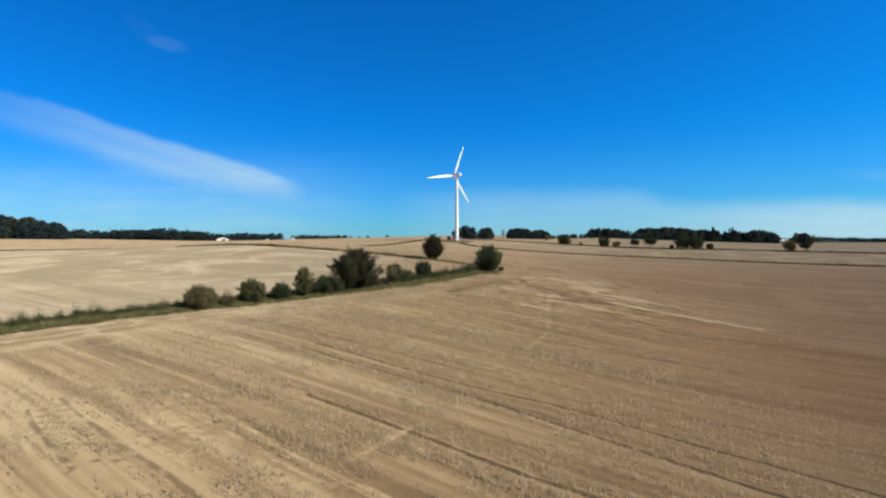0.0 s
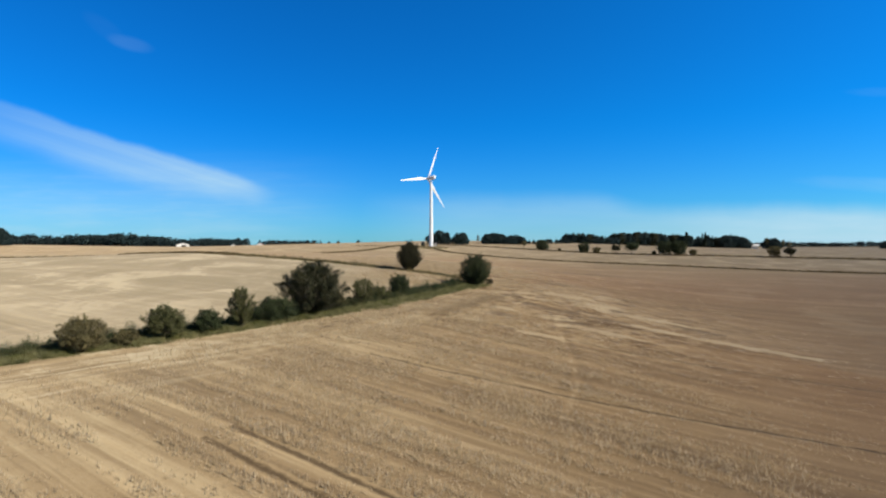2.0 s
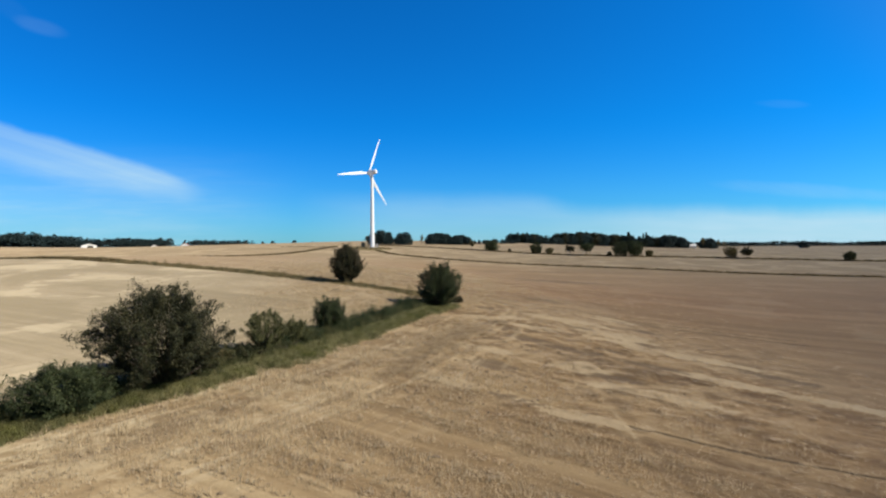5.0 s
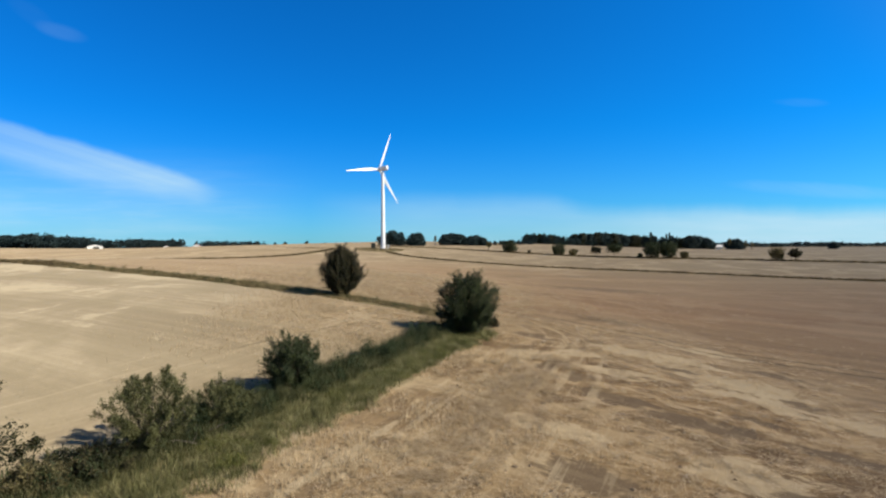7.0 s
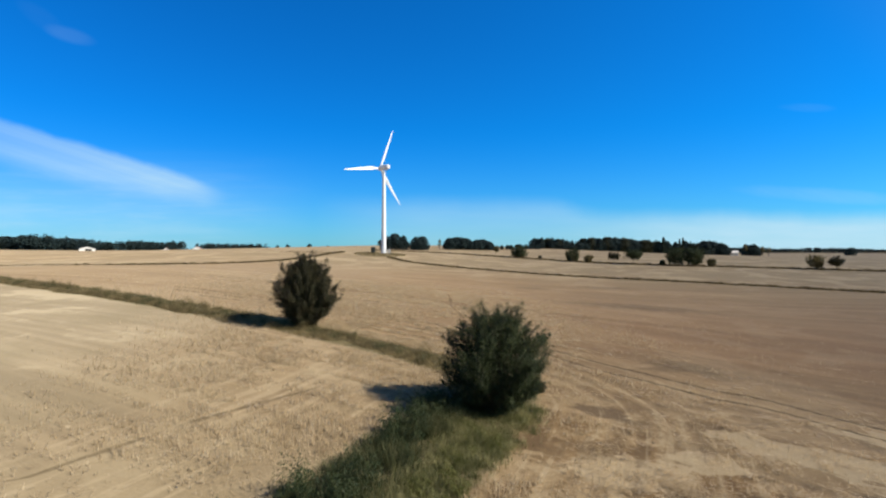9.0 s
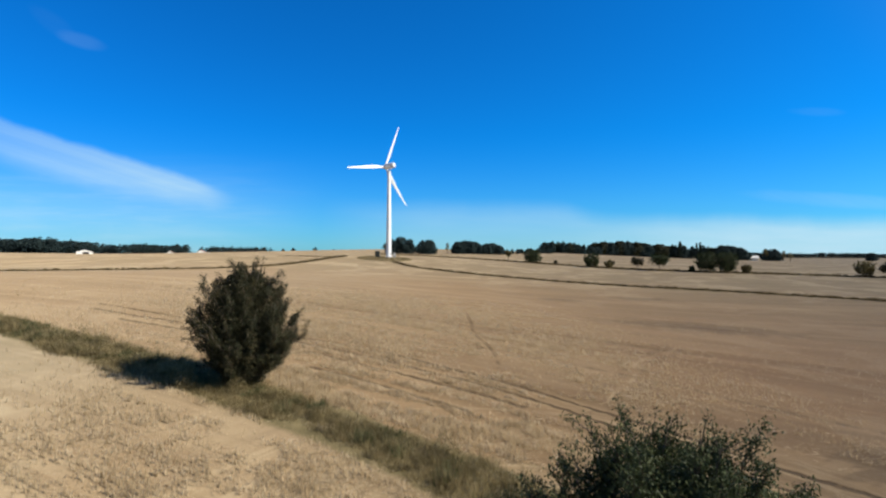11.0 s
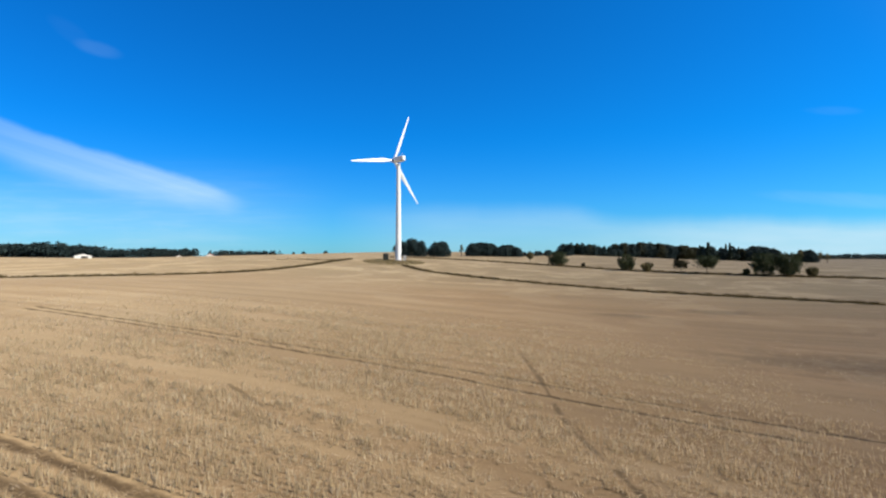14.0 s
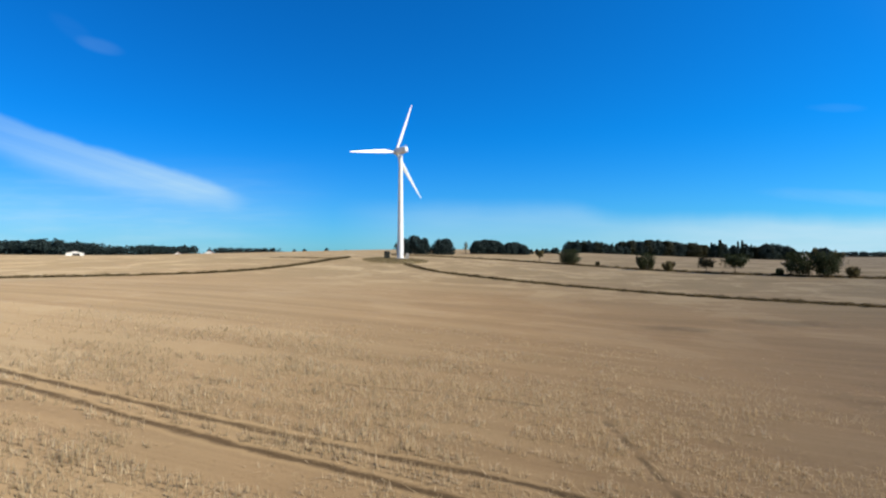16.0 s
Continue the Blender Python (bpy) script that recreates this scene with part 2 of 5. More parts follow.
def field_material():
    m, nd = material("stubble_field")
    pos = nd.add("ShaderNodeNewGeometry")
    sep = nd.tree.nodes.new("ShaderNodeSeparateXYZ")
    nd.put(sep.inputs[0], pos)
    x, y = sep.outputs[0], sep.outputs[1]
    hedge, rowv = nd.attr("hedge"), nd.attr("rows")
    verge = nd.attr("verge")

    def way(name, reach=0.55):
        """Distance from the middle of a line, exact close to it."""
        far = nd.ramp(nd.attr(name), reach, reach + 0.2)
        return nd.math("MULTIPLY_ADD", far, 2.0, nd.math("ABSOLUTE", nd.attr(name + "_over")))

    rut_way, path_way = nd.math("MINIMUM", way("rut"), way("rut_b")), way("path")
    trail_way = nd.math("MINIMUM", way("trail", 1.4), way("trail_b", 1.4))
    west, mats, damp = nd.attr("west"), nd.attr("mats"), nd.attr("damp")
    wob = nd.noise(pos, 0.25, 2.0)
    head = nd.ramp(nd.math("ADD", hedge, nd.math("MULTIPLY", wob, 5.0)), 14.0, 11.0)
    alongr = nd.math("SUBTRACT", nd.math("MULTIPLY", x, 0.84), nd.math("MULTIPLY", y, 0.54))
    alongh = nd.math("ADD", nd.math("MULTIPLY", x, 0.63), nd.math("MULTIPLY", y, 0.78))

    def lines(across, along, fine, long):
        return nd.noise(nd.xyz(nd.math("MULTIPLY", across, fine), nd.math("MULTIPLY", along, fine * long), 0.0), 1.0, 3.0, 0.6)

    def mixed(fine, long=0.06):
        a, b = lines(rowv, alongr, fine, long), lines(hedge, alongh, fine, long)
        return nd.math("ADD", nd.math("MULTIPLY", a, nd.math("SUBTRACT", 1.0, head)), nd.math("MULTIPLY", b, head))

    rows_fine, rows_mid, band, swath = mixed(4.2, 0.05), mixed(1.25, 0.025), mixed(0.42, 0.03), mixed(0.14, 0.05)
    blotch = nd.noise(pos, 0.045, 4.0, 0.6)
    clump = nd.noise(pos, 0.55, 4.0, 0.65)
    grain = nd.noise(pos, 7.0, 4.0, 0.7)
    fleck = nd.noise(nd.xyz(nd.math("MULTIPLY", x, 14.0), nd.math("MULTIPLY", y, 5.0), 0.0), 1.0, 3.0, 0.7)
    lens = nd.noise(nd.xyz(nd.math("MULTIPLY", rowv, 0.62), nd.math("MULTIPLY", alongr, 0.27), 2.0), 1.0, 5.0, 0.66, 1.4)
    speck = nd.noise(nd.xyz(nd.math("MULTIPLY", rowv, 2.6), nd.math("MULTIPLY", alongr, 3.4), 5.0), 1.0, 3.0, 0.6)
    straw = nd.noise(nd.xyz(nd.math("MULTIPLY", x, 0.6), y, 0.0), 0.20, 6.0, 0.72, 1.6)
    f = nd.math("MULTIPLY", rows_fine, 0.34)
    for value, weight in ((rows_mid, 0.70), (band, 0.90), (swath, 0.80), (blotch, 0.34), (clump, 0.16), (grain, 0.14), (straw, 0.16), (fleck, 0.08)):
        f = nd.math("MULTIPLY_ADD", value, weight, f)
    f = nd.ramp(f, 1.44, 2.18)
    soil, dry, bright = (0.136, 0.085, 0.040), (0.237, 0.154, 0.072), (0.335, 0.234, 0.117)
    colour = nd.mix(nd.ramp(f, 0.0, 0.55), soil, dry)
    colour = nd.mix(nd.ramp(f, 0.45, 1.0), colour, bright)
    # the field beyond the hedge is cut more evenly
    colour = nd.mix(nd.math("MULTIPLY", nd.ramp(nd.math("MULTIPLY_ADD", blotch, 30.0, y), 106.0, 132.0), 0.6), colour, (0.258, 0.158, 0.079))
    colour = nd.mix(nd.math("MULTIPLY", nd.math("MULTIPLY", nd.ramp(x, 6.0, 26.0), nd.ramp(y, 112.0, 84.0)), nd.math("MULTIPLY_ADD", mats, -0.45, 0.45)), colour, (0.252, 0.162, 0.078))
    # straw left lying in pale drifts, bare soil between them
    ragged = nd.math("ADD", straw, nd.math("MULTIPLY", clump, 0.45))
    drift = nd.math("MULTIPLY", nd.math("MAXIMUM", nd.math("MULTIPLY", head, 0.8), mats), nd.ramp(ragged, 0.71, 0.80))
    colour = nd.mix(nd.math("MULTIPLY", drift, 0.85), colour, (0.354, 0.256, 0.136))
    bare = nd.math("MULTIPLY", nd.math("ADD", mats, damp), nd.ramp(nd.math("SUBTRACT", ragged, nd.math("MULTIPLY", damp, 0.25)), 0.68, 0.56))
    colour = nd.mix(nd.math("MULTIPLY", bare, 0.85, clamp=True), colour, (0.110, 0.069, 0.034))
    # dark and pale lenses along the rows, cut sharp
    colour = nd.mix(nd.math("MULTIPLY", nd.math("MULTIPLY", mats, nd.ramp(lens, 0.555, 0.60)), nd.math("MULTIPLY_ADD", grain, 0.9, 0.20)), colour, (0.405, 0.304, 0.172))
    colour = nd.mix(nd.math("MULTIPLY", nd.math("MULTIPLY", mats, nd.ramp(lens, 0.425, 0.35)), 0.7), colour, (0.118, 0.080, 0.043))
    # browner eastern ground, with the shaded look of stubble toward the sun painted in
    colour = nd.mix(nd.math("MULTIPLY", nd.attr("sunward_dull"), 0.80), colour, nd.mix(1.0, colour, (0.71, 0.545, 0.45), "MULTIPLY"))
    lit = nd.mix(nd.ramp(f, 0.0, 1.0), (0.242, 0.183, 0.105), (0.308, 0.237, 0.141))
    colour = nd.mix(nd.math("MULTIPLY", west, 0.85), colour, lit)
    mottle = nd.noise(pos, 0.075, 5.0, 0.62, 0.6)
    west = nd.math("MULTIPLY", west, nd.math("MULTIPLY_ADD", nd.ramp(y, 60.0, 90.0), 0.65, 0.35))
    colour = nd.mix(nd.math("MULTIPLY", nd.math("MULTIPLY", west, nd.ramp(mottle, 0.47, 0.60)), 0.6), colour, (0.205, 0.153, 0.082))
    colour = nd.mix(nd.math("MULTIPLY", nd.math("MULTIPLY", west, nd.ramp(nd.math("ADD", mottle, nd.math("MULTIPLY", clump, 0.25)), 0.60, 0.54)), 0.55), colour, (0.420, 0.325, 0.190))
    rag = nd.math("MULTIPLY", nd.math("SUBTRACT", nd.math("ADD", nd.math("MULTIPLY", ragged, 1.0), nd.math("MULTIPLY", lens, 0.8)), 1.1), 1.5)
    thrown = nd.ramp(nd.math("ADD", nd.attr("pale"), rag), 0.42, 0.54)
    colour = nd.mix(nd.math("MULTIPLY", thrown, nd.math("MULTIPLY_ADD", grain, 0.8, 0.30), clamp=True), colour, (0.435, 0.332, 0.192))
    open_soil = nd.ramp(nd.math("SUBTRACT", nd.attr("bare"), rag), 0.40, 0.62)
    colour = nd.mix(nd.math("MULTIPLY", open_soil, nd.math("MULTIPLY_ADD", grain, 0.5, 0.58), clamp=True), colour, (0.122, 0.082, 0.045))
    # wheel marks that run along the hedge and round its end
    furrow = lines(hedge, alongh, 1.7, 0.035)
    close = nd.math("MULTIPLY", nd.ramp(hedge, 17.0, 11.0), nd.math("SUBTRACT", 1.0, nd.math("MULTIPLY", west, 0.7)))
    colour = nd.mix(nd.math("MULTIPLY", nd.math("MULTIPLY", close, nd.ramp(nd.math("MULTIPLY_ADD", clump, 0.25, furrow), 0.68, 0.76)), 0.55), colour, (0.415, 0.315, 0.182))
    colour = nd.mix(nd.math("MULTIPLY", nd.math("MULTIPLY", close, nd.ramp(nd.math("MULTIPLY_ADD", clump, 0.25, furrow), 0.56, 0.48)), 0.45), colour, (0.165, 0.112, 0.061))
    # dark gaps and pale tufts close together
    colour = nd.mix(nd.math("MULTIPLY", nd.ramp(speck, 0.40, 0.30), 0.25), colour, (0.085, 0.055, 0.028))
    colour = nd.mix(nd.math("MULTIPLY", nd.ramp(speck, 0.60, 0.70), 0.22), colour, (0.380, 0.285, 0.158))
    # soil shows between the standing stalks
    colour = nd.mix(nd.math("MULTIPLY", nd.attr("cover"), 0.18), colour, (0.130, 0.086, 0.044))
    colour = nd.mix(nd.attr("grey"), colour, nd.mix(1.0, colour, (0.955, 1.06, 1.21), "MULTIPLY"))
    # broken ridges of thicker stubble that follow the drill
    drill = nd.math("SINE", nd.math("MULTIPLY_ADD", rowv, 3.7, nd.math("MULTIPLY", nd.math("SINE", nd.math("MULTIPLY", alongr, 0.11)), 1.2)))
    here = nd.math("MULTIPLY", nd.ramp(lines(rowv, alongr, 0.23, 0.22), 0.46, 0.60), nd.math("SUBTRACT", 1.0, nd.math("MAXIMUM", nd.math("MAXIMUM", nd.ramp(y, 84.0, 104.0), nd.ramp(x, 6.0, 20.0)), nd.math("MAXIMUM", head, nd.math("MAXIMUM", west, mats)))))
    ragged_drill = nd.math("MULTIPLY_ADD", nd.math("SUBTRACT", rows_mid, 0.5), 2.0, drill)
    colour = nd.mix(nd.math("MULTIPLY", nd.math("MULTIPLY", here, nd.ramp(ragged_drill, 0.45, 0.95)), 0.30), colour, (0.405, 0.304, 0.168))
    colour = nd.mix(nd.math("MULTIPLY", nd.math("MULTIPLY", here, nd.ramp(ragged_drill, -0.45, -0.95)), 0.34), colour, (0.130, 0.088, 0.046))
    # ruts: a dark, broken groove with pale pushed-up edges
    edge_wob = nd.math("MULTIPLY", nd.math("SUBTRACT", clump, 0.5), 0.45)
    d = nd.math("ADD", rut_way, edge_wob)
    shoulder = nd.math("MULTIPLY", nd.ramp(d, 0.55, 0.34), nd.ramp(d, 0.16, 0.30))
    colour = nd.mix(nd.math("MULTIPLY", shoulder, 0.22), colour, (0.354, 0.256, 0.133))
    groove = nd.math("MULTIPLY", nd.ramp(nd.math("ADD", d, nd.math("MULTIPLY", grain, 0.16)), 0.36, 0.12), nd.ramp(nd.math("ADD", clump, nd.math("MULTIPLY", grain, 0.8)), 0.52, 0.90))
    colour = nd.mix(nd.math("MULTIPLY", groove, 0.88), colour, (0.056, 0.036, 0.018))
    foot = nd.math("MULTIPLY", nd.ramp(nd.math("ADD", path_way, nd.math("MULTIPLY", edge_wob, 0.9)), 0.19, 0.06), nd.ramp(nd.noise(pos, 0.9, 3.0), 0.37, 0.54))
    colour = nd.mix(nd.math("MULTIPLY", foot, 0.62), colour, (0.063, 0.043, 0.021))
    pale = nd.math("MULTIPLY", nd.ramp(nd.math("ADD", trail_way, nd.math("MULTIPLY", edge_wob, 1.6)), 0.28, 0.08), nd.ramp(nd.math("ADD", clump, nd.math("MULTIPLY", grain, 0.5)), 0.68, 0.92))
    colour = nd.mix(nd.math("MULTIPLY", pale, 0.68), colour, (0.430, 0.330, 0.190))
    beside = nd.math("MULTIPLY", nd.ramp(trail_way, 1.3, 0.7), nd.ramp(trail_way, 0.3, 0.5))
    colour = nd.mix(nd.math("MULTIPLY", nd.math("MULTIPLY", beside, nd.ramp(clump, 0.58, 0.40)), 0.42), colour, (0.125, 0.082, 0.042))
    green = nd.mix(nd.ramp(nd.math("ADD", clump, nd.math("MULTIPLY", grain, 0.5)), 0.5, 1.0), (0.080, 0.065, 0.030), (0.180, 0.142, 0.070))
    edge = nd.ramp(nd.math("ADD", verge, nd.math("MULTIPLY", nd.math("SUBTRACT", clump, 0.5), 0.8)), 0.35, 0.65)
    colour = nd.mix(edge, colour, green)
    nd.put(nd.bsdf.inputs["Base Color"], colour)
    nd.bsdf.inputs["Roughness"].default_value = 0.95
    nd.bsdf.inputs["Specular IOR Level"].default_value = 0.12
    nd.bsdf.inputs["Diffuse Roughness"].default_value = 1.0
    high = nd.math("ADD", nd.math("MULTIPLY", rows_fine, 0.5), nd.math("MULTIPLY", grain, 0.8))
    high = nd.math("SUBTRACT", high, nd.math("MULTIPLY", groove, 0.9))
    b = nd.tree.nodes.new("ShaderNodeBump")
    b.inputs["Strength"].default_value, b.inputs["Distance"].default_value = 0.6, 0.09
    nd.put(b.inputs["Height"], high)
    nd.put(nd.bsdf.inputs["Normal"], b.outputs[0])
    return m


FIELD = field_material()
BARK = plain("bark", (0.095, 0.072, 0.052), 0.9, 0.0, 0.2, 6.0, 0.5)
LEAF = leafy("dark_leaves", (0.029, 0.038, 0.016), (0.055, 0.070, 0.028), (0.104, 0.115, 0.047))
LEAF_OLIVE = leafy("olive_leaves", (0.096, 0.083, 0.038), (0.178, 0.150, 0.066), (0.26, 0.208, 0.098), 0.6, 0.35)
LEAF_DUSK = leafy("dusky_leaves", (0.025, 0.028, 0.014), (0.046, 0.047, 0.021), (0.086, 0.076, 0.034))
LEAF_MOSS = leafy("moss_green_leaves", (0.062, 0.066, 0.026), (0.125, 0.126, 0.050), (0.20, 0.182, 0.080), 0.6, 0.35)
LEAF_BROWN = leafy("brownish_leaves", (0.024, 0.026, 0.013), (0.044, 0.045, 0.021), (0.098, 0.073, 0.033))
# dark green weeds, painted darker still for the shade on the hedge's left flank
LEAF_WEED_SHADE = leafy("shaded_weed_leaves", (0.024, 0.036, 0.015), (0.048, 0.064, 0.025), (0.095, 0.108, 0.044))
# far leaves shifted to blue: the haze of distance is put into the colour
LEAF_FAR_HAZE = leafy("hazed_far_leaves", (0.015, 0.027, 0.028), (0.024, 0.039, 0.037), (0.038, 0.054, 0.047), 0.8, 0.1)
LEAF_FIR = leafy("fir_needles", (0.014, 0.022, 0.016), (0.024, 0.036, 0.022), (0.040, 0.052, 0.030), 0.7, 0.05)
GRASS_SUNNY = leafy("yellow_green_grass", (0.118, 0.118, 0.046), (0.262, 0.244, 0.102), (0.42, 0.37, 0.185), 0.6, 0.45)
GRASS_GREEN = leafy("green_grass", (0.058, 0.064, 0.027), (0.120, 0.122, 0.052), (0.24, 0.21, 0.105), 0.6, 0.4)
GRASS_FRESH = leafy("fresh_weed_leaves", (0.105, 0.110, 0.030), (0.180, 0.176, 0.056), (0.26, 0.236, 0.092), 0.6, 0.4)
GRASS_OLIVE = leafy("olive_grass", (0.155, 0.122, 0.056), (0.290, 0.226, 0.108), (0.44, 0.35, 0.185), 0.65, 0.45)
GRASS_DRY = leafy("dry_ditch_grass", (0.080, 0.060, 0.028), (0.150, 0.110, 0.050), (0.26, 0.19, 0.095), 0.7, 0.3)
SOIL = plain("turned_soil", (0.165, 0.116, 0.068), 0.95, 0.0, 0.2, 5.0, 0.4)
STRAW = leafy("straw", (0.385, 0.288, 0.162), (0.51, 0.395, 0.240), (0.65, 0.52, 0.34), 0.6, 0.4)
WHITE = plain("white_paint", (0.80, 0.80, 0.79), 0.35, 0.0, 0.03, 0.6)
GREY = plain("grey_fibreglass", (0.62, 0.63, 0.63), 0.4, 0.0, 0.05, 0.8)
DARK = plain("dark_seam", (0.05, 0.05, 0.05), 0.6)
KIOSK = plain("dark_green_sheet", (0.020, 0.024, 0.018), 0.55, 0.0, 0.15)
CONCRETE = plain("concrete", (0.34, 0.33, 0.31), 0.9, 0.0, 0.15, 2.0, 0.3)
SHED_WALL = plain("pale_shed_wall", (0.78, 0.75, 0.69), 0.7, 0.0, 0.06)
SHED_ROOF = plain("pale_shed_roof", (0.66, 0.62, 0.56), 0.7, 0.0, 0.1)
TILE = plain("red_roof_tile", (0.30, 0.12, 0.075), 0.85, 0.0, 0.15, 2.0)
# near-black paint in place of the unlit inside behind an open doorway
DOORWAY_SHADE = plain("doorway_shade", (0.03, 0.028, 0.026), 0.9)
GLASS = plain("window_glass", (0.05, 0.06, 0.07), 0.1)


# ---- mesh helpers ----
def raw_mesh(name, verts, faces, mat, smooth=False):
    """A mesh from arrays: verts n x 3, faces m x 3 or m x 4."""
    verts, faces = np.asarray(verts, np.float32), np.asarray(faces, np.int32)
    me = bpy.data.meshes.new(name)
    k = faces.shape[1]
    me.vertices.add(len(verts))
    me.vertices.foreach_set("co", verts.ravel())
    me.loops.add(faces.size)
    me.loops.foreach_set("vertex_index", faces.ravel())
    me.polygons.add(len(faces))
    me.polygons.foreach_set("loop_start", np.arange(0, faces.size, k, dtype=np.int32))
    me.polygons.foreach_set("use_smooth", np.full(len(faces), smooth))
    me.update(calc_edges=True)
    me.materials.append(mat)
    return me


def part(name, data, mat, parent, label=""):
    """A bmesh, or a mesh, as one object under a thing or a part."""
    if isinstance(data, bmesh.types.BMesh):
        me = bpy.data.meshes.new(name)
        data.to_mesh(me)
        data.free()
        me.materials.append(mat)
        data = me
    ob = new(name, data)
    ob.parent = parent
    return tagged(ob, label)


def box(bm, x, y, z, sx, sy, sz, bevel=0.0):
    made = bmesh.ops.create_cube(bm, size=1.0, matrix=Matrix.LocRotScale((x, y, z), None, (sx, sy, sz)))
    if bevel:
        edges = list({e for v in made["verts"] for e in v.link_edges})
        bmesh.ops.bevel(bm, geom=edges, offset=bevel, segments=2, affect="EDGES")
    return bm


def loft(bm, rings, cap=True):
    """Joins rings of points, each of the same count, into a skin."""
    made = [[bm.verts.new(p) for p in ring] for ring in rings]
    n = len(made[0])
    for a, b in zip(made, made[1:]):
        for i in range(n):
            bm.faces.new((a[i], a[(i + 1) % n], b[(i + 1) % n], b[i])).smooth = True
    if cap:
        bm.faces.new(made[0][::-1])
        bm.faces.new(made[-1])
    return bm


def ring(x, y, z, r, n=24):
    return [(x + r * math.cos(2 * math.pi * i / n), y + r * math.sin(2 * math.pi * i / n), z) for i in range(n)]


def tubes(paths, sides=6):
    """Vertices and faces of tapered limbs. A path: an array of points, an array of radii."""
    verts, faces, base = [], [], 0
    for pts, rad in paths:
        pts = np.asarray(pts, float)
        d = np.gradient(pts, axis=0)
        d /= np.linalg.norm(d, axis=1)[:, None] + 1e-9
        side = np.cross(d, (0.31, 0.87, 0.39))
        side /= np.linalg.norm(side, axis=1)[:, None] + 1e-9
        up = np.cross(d, side)
        ang = np.arange(sides) * 2 * np.pi / sides
        v = pts[:, None] + np.asarray(rad)[:, None, None] * (np.cos(ang)[None, :, None] * side[:, None] + np.sin(ang)[None, :, None] * up[:, None])
        verts.append(v.reshape(-1, 3))
        for i in range(len(pts) - 1):
            for j in range(sides):
                k = (j + 1) % sides
                faces.append((base + i * sides + j, base + i * sides + k, base + (i + 1) * sides + k, base + (i + 1) * sides + j))
        base += len(pts) * sides
    return np.concatenate(verts), np.array(faces)


def leaf_quads(rng, centres, size, out=None, along=None, slim=0.55):
    """A pointed leaf, one bent quad, at every centre, turned at random; out: directions that the leaves tend to face; along: ways that they point; slim: width to length."""
    n = len(centres)
    a = rng.normal(size=(n, 3))
    if out is not None:
        a += out * 1.7
    a[:, 2] += 0.25
    a /= np.linalg.norm(a, axis=1)[:, None]
    b = rng.normal(size=(n, 3)) if along is None else along + rng.normal(0, 0.45, (n, 3))
    b -= a * np.sum(a * b, axis=1)[:, None]
    b /= np.linalg.norm(b, axis=1)[:, None] + 1e-9
    c = np.cross(a, b)
    s = (size * rng.uniform(0.6, 1.35, n))[:, None]
    v = np.stack([centres - b * s, centres + c * s * slim + a * s * 0.15, centres + b * s, centres - c * s * slim + a * s * 0.15], 1)
    return v.reshape(-1, 3), np.arange(4 * n).reshape(n, 4)


# ---- the lie of the land ----
LEVEL = 5.47
NEAR_ROLLS = [(0, 20, 36, -1.46), (45, 10, 36, -2.47), (-45, 60, 36, -1.77), (0, 60, 36, 1.5), (45, 60, 36, -5.39), (0, 110, 36, 0.77), (-45, 160, 40, 2.83), (45, 160, 40, -1.32), (-110, 60, 54, -3.08), (-110, 140, 54, 2.02), (110, 70, 54, -2.84), (110, 150, 54, -2.48)]
FAR_ROLLS = [(20, 230, 54, -1.26), (190, 190, 72, -1.61), (-120, 320, 72, 0.11), (-20, 315, 54, 3.31), (60, 320, 54, -1.25), (150, 310, 72, 1.39), (-260, 250, 99, -0.49), (-100, 430, 99, 3.11), (-420, 480, 144, 7.06), (50, 620, 153, 8.64), (-310, 560, 120, -2.2), (-500, 750, 198, 2.22), (-100, 850, 198, 5.82)]


def land(x, y):
    x, y = np.asarray(x, float), np.asarray(y, float)
    z = np.full(np.broadcast(x, y).shape, LEVEL)
    for cx, cy, r, h in NEAR_ROLLS + FAR_ROLLS:
        z += h * np.exp(-((x - cx) ** 2 + (y - cy) ** 2) / (2.0 * r * r))
    return z


def ground_at(x, y):
    return float(land(x, y))


HEDGE = [(-70, -8), (-52, 20), (-39, 41), (-34.5, 48), (-28.8, 54.7), (-21, 62.7), (-11, 74.5), (-1.8, 89), (4, 99.5)]
STRIP = [(-104, 180), (-84, 164.5), (-66, 151.5), (-57, 144.3), (-48, 137.3), (-31, 127.5), (-16, 117.9), (-5, 110.4), (1.6, 105.2), (4.4, 102.2)]
DITCH_WEST = [(-320, 170), (-230, 196), (-154, 214), (-106, 217.5), (-65.6, 233), (-40.7, 261), (-25.5, 315)]
DITCH_FRONT = [(-4, 286), (7.4, 261.5), (46, 226), (82, 204.7), (119, 178), (163, 150), (230, 105)]
DITCH_BACK = [(-12, 367), (17.6, 369.5), (58.3, 332.7), (96.4, 276.8), (152.6, 241), (229.6, 195), (330, 140)]


def smooth_line(nodes, step=1.0):
    p = np.array(nodes, float)
    tan = np.gradient(p, axis=0)
    out = []
    for i in range(len(p) - 1):
        n = max(2, int(np.linalg.norm(p[i + 1] - p[i]) / step))
        u = (np.arange(n) / n)[:, None]
        out.append((2 * u**3 - 3 * u**2 + 1) * p[i] + (u**3 - 2 * u**2 + u) * tan[i] + (-2 * u**3 + 3 * u**2) * p[i + 1] + (u**3 - u**2) * tan[i + 1])
    out.append(p[-1:])
    return np.concatenate(out)


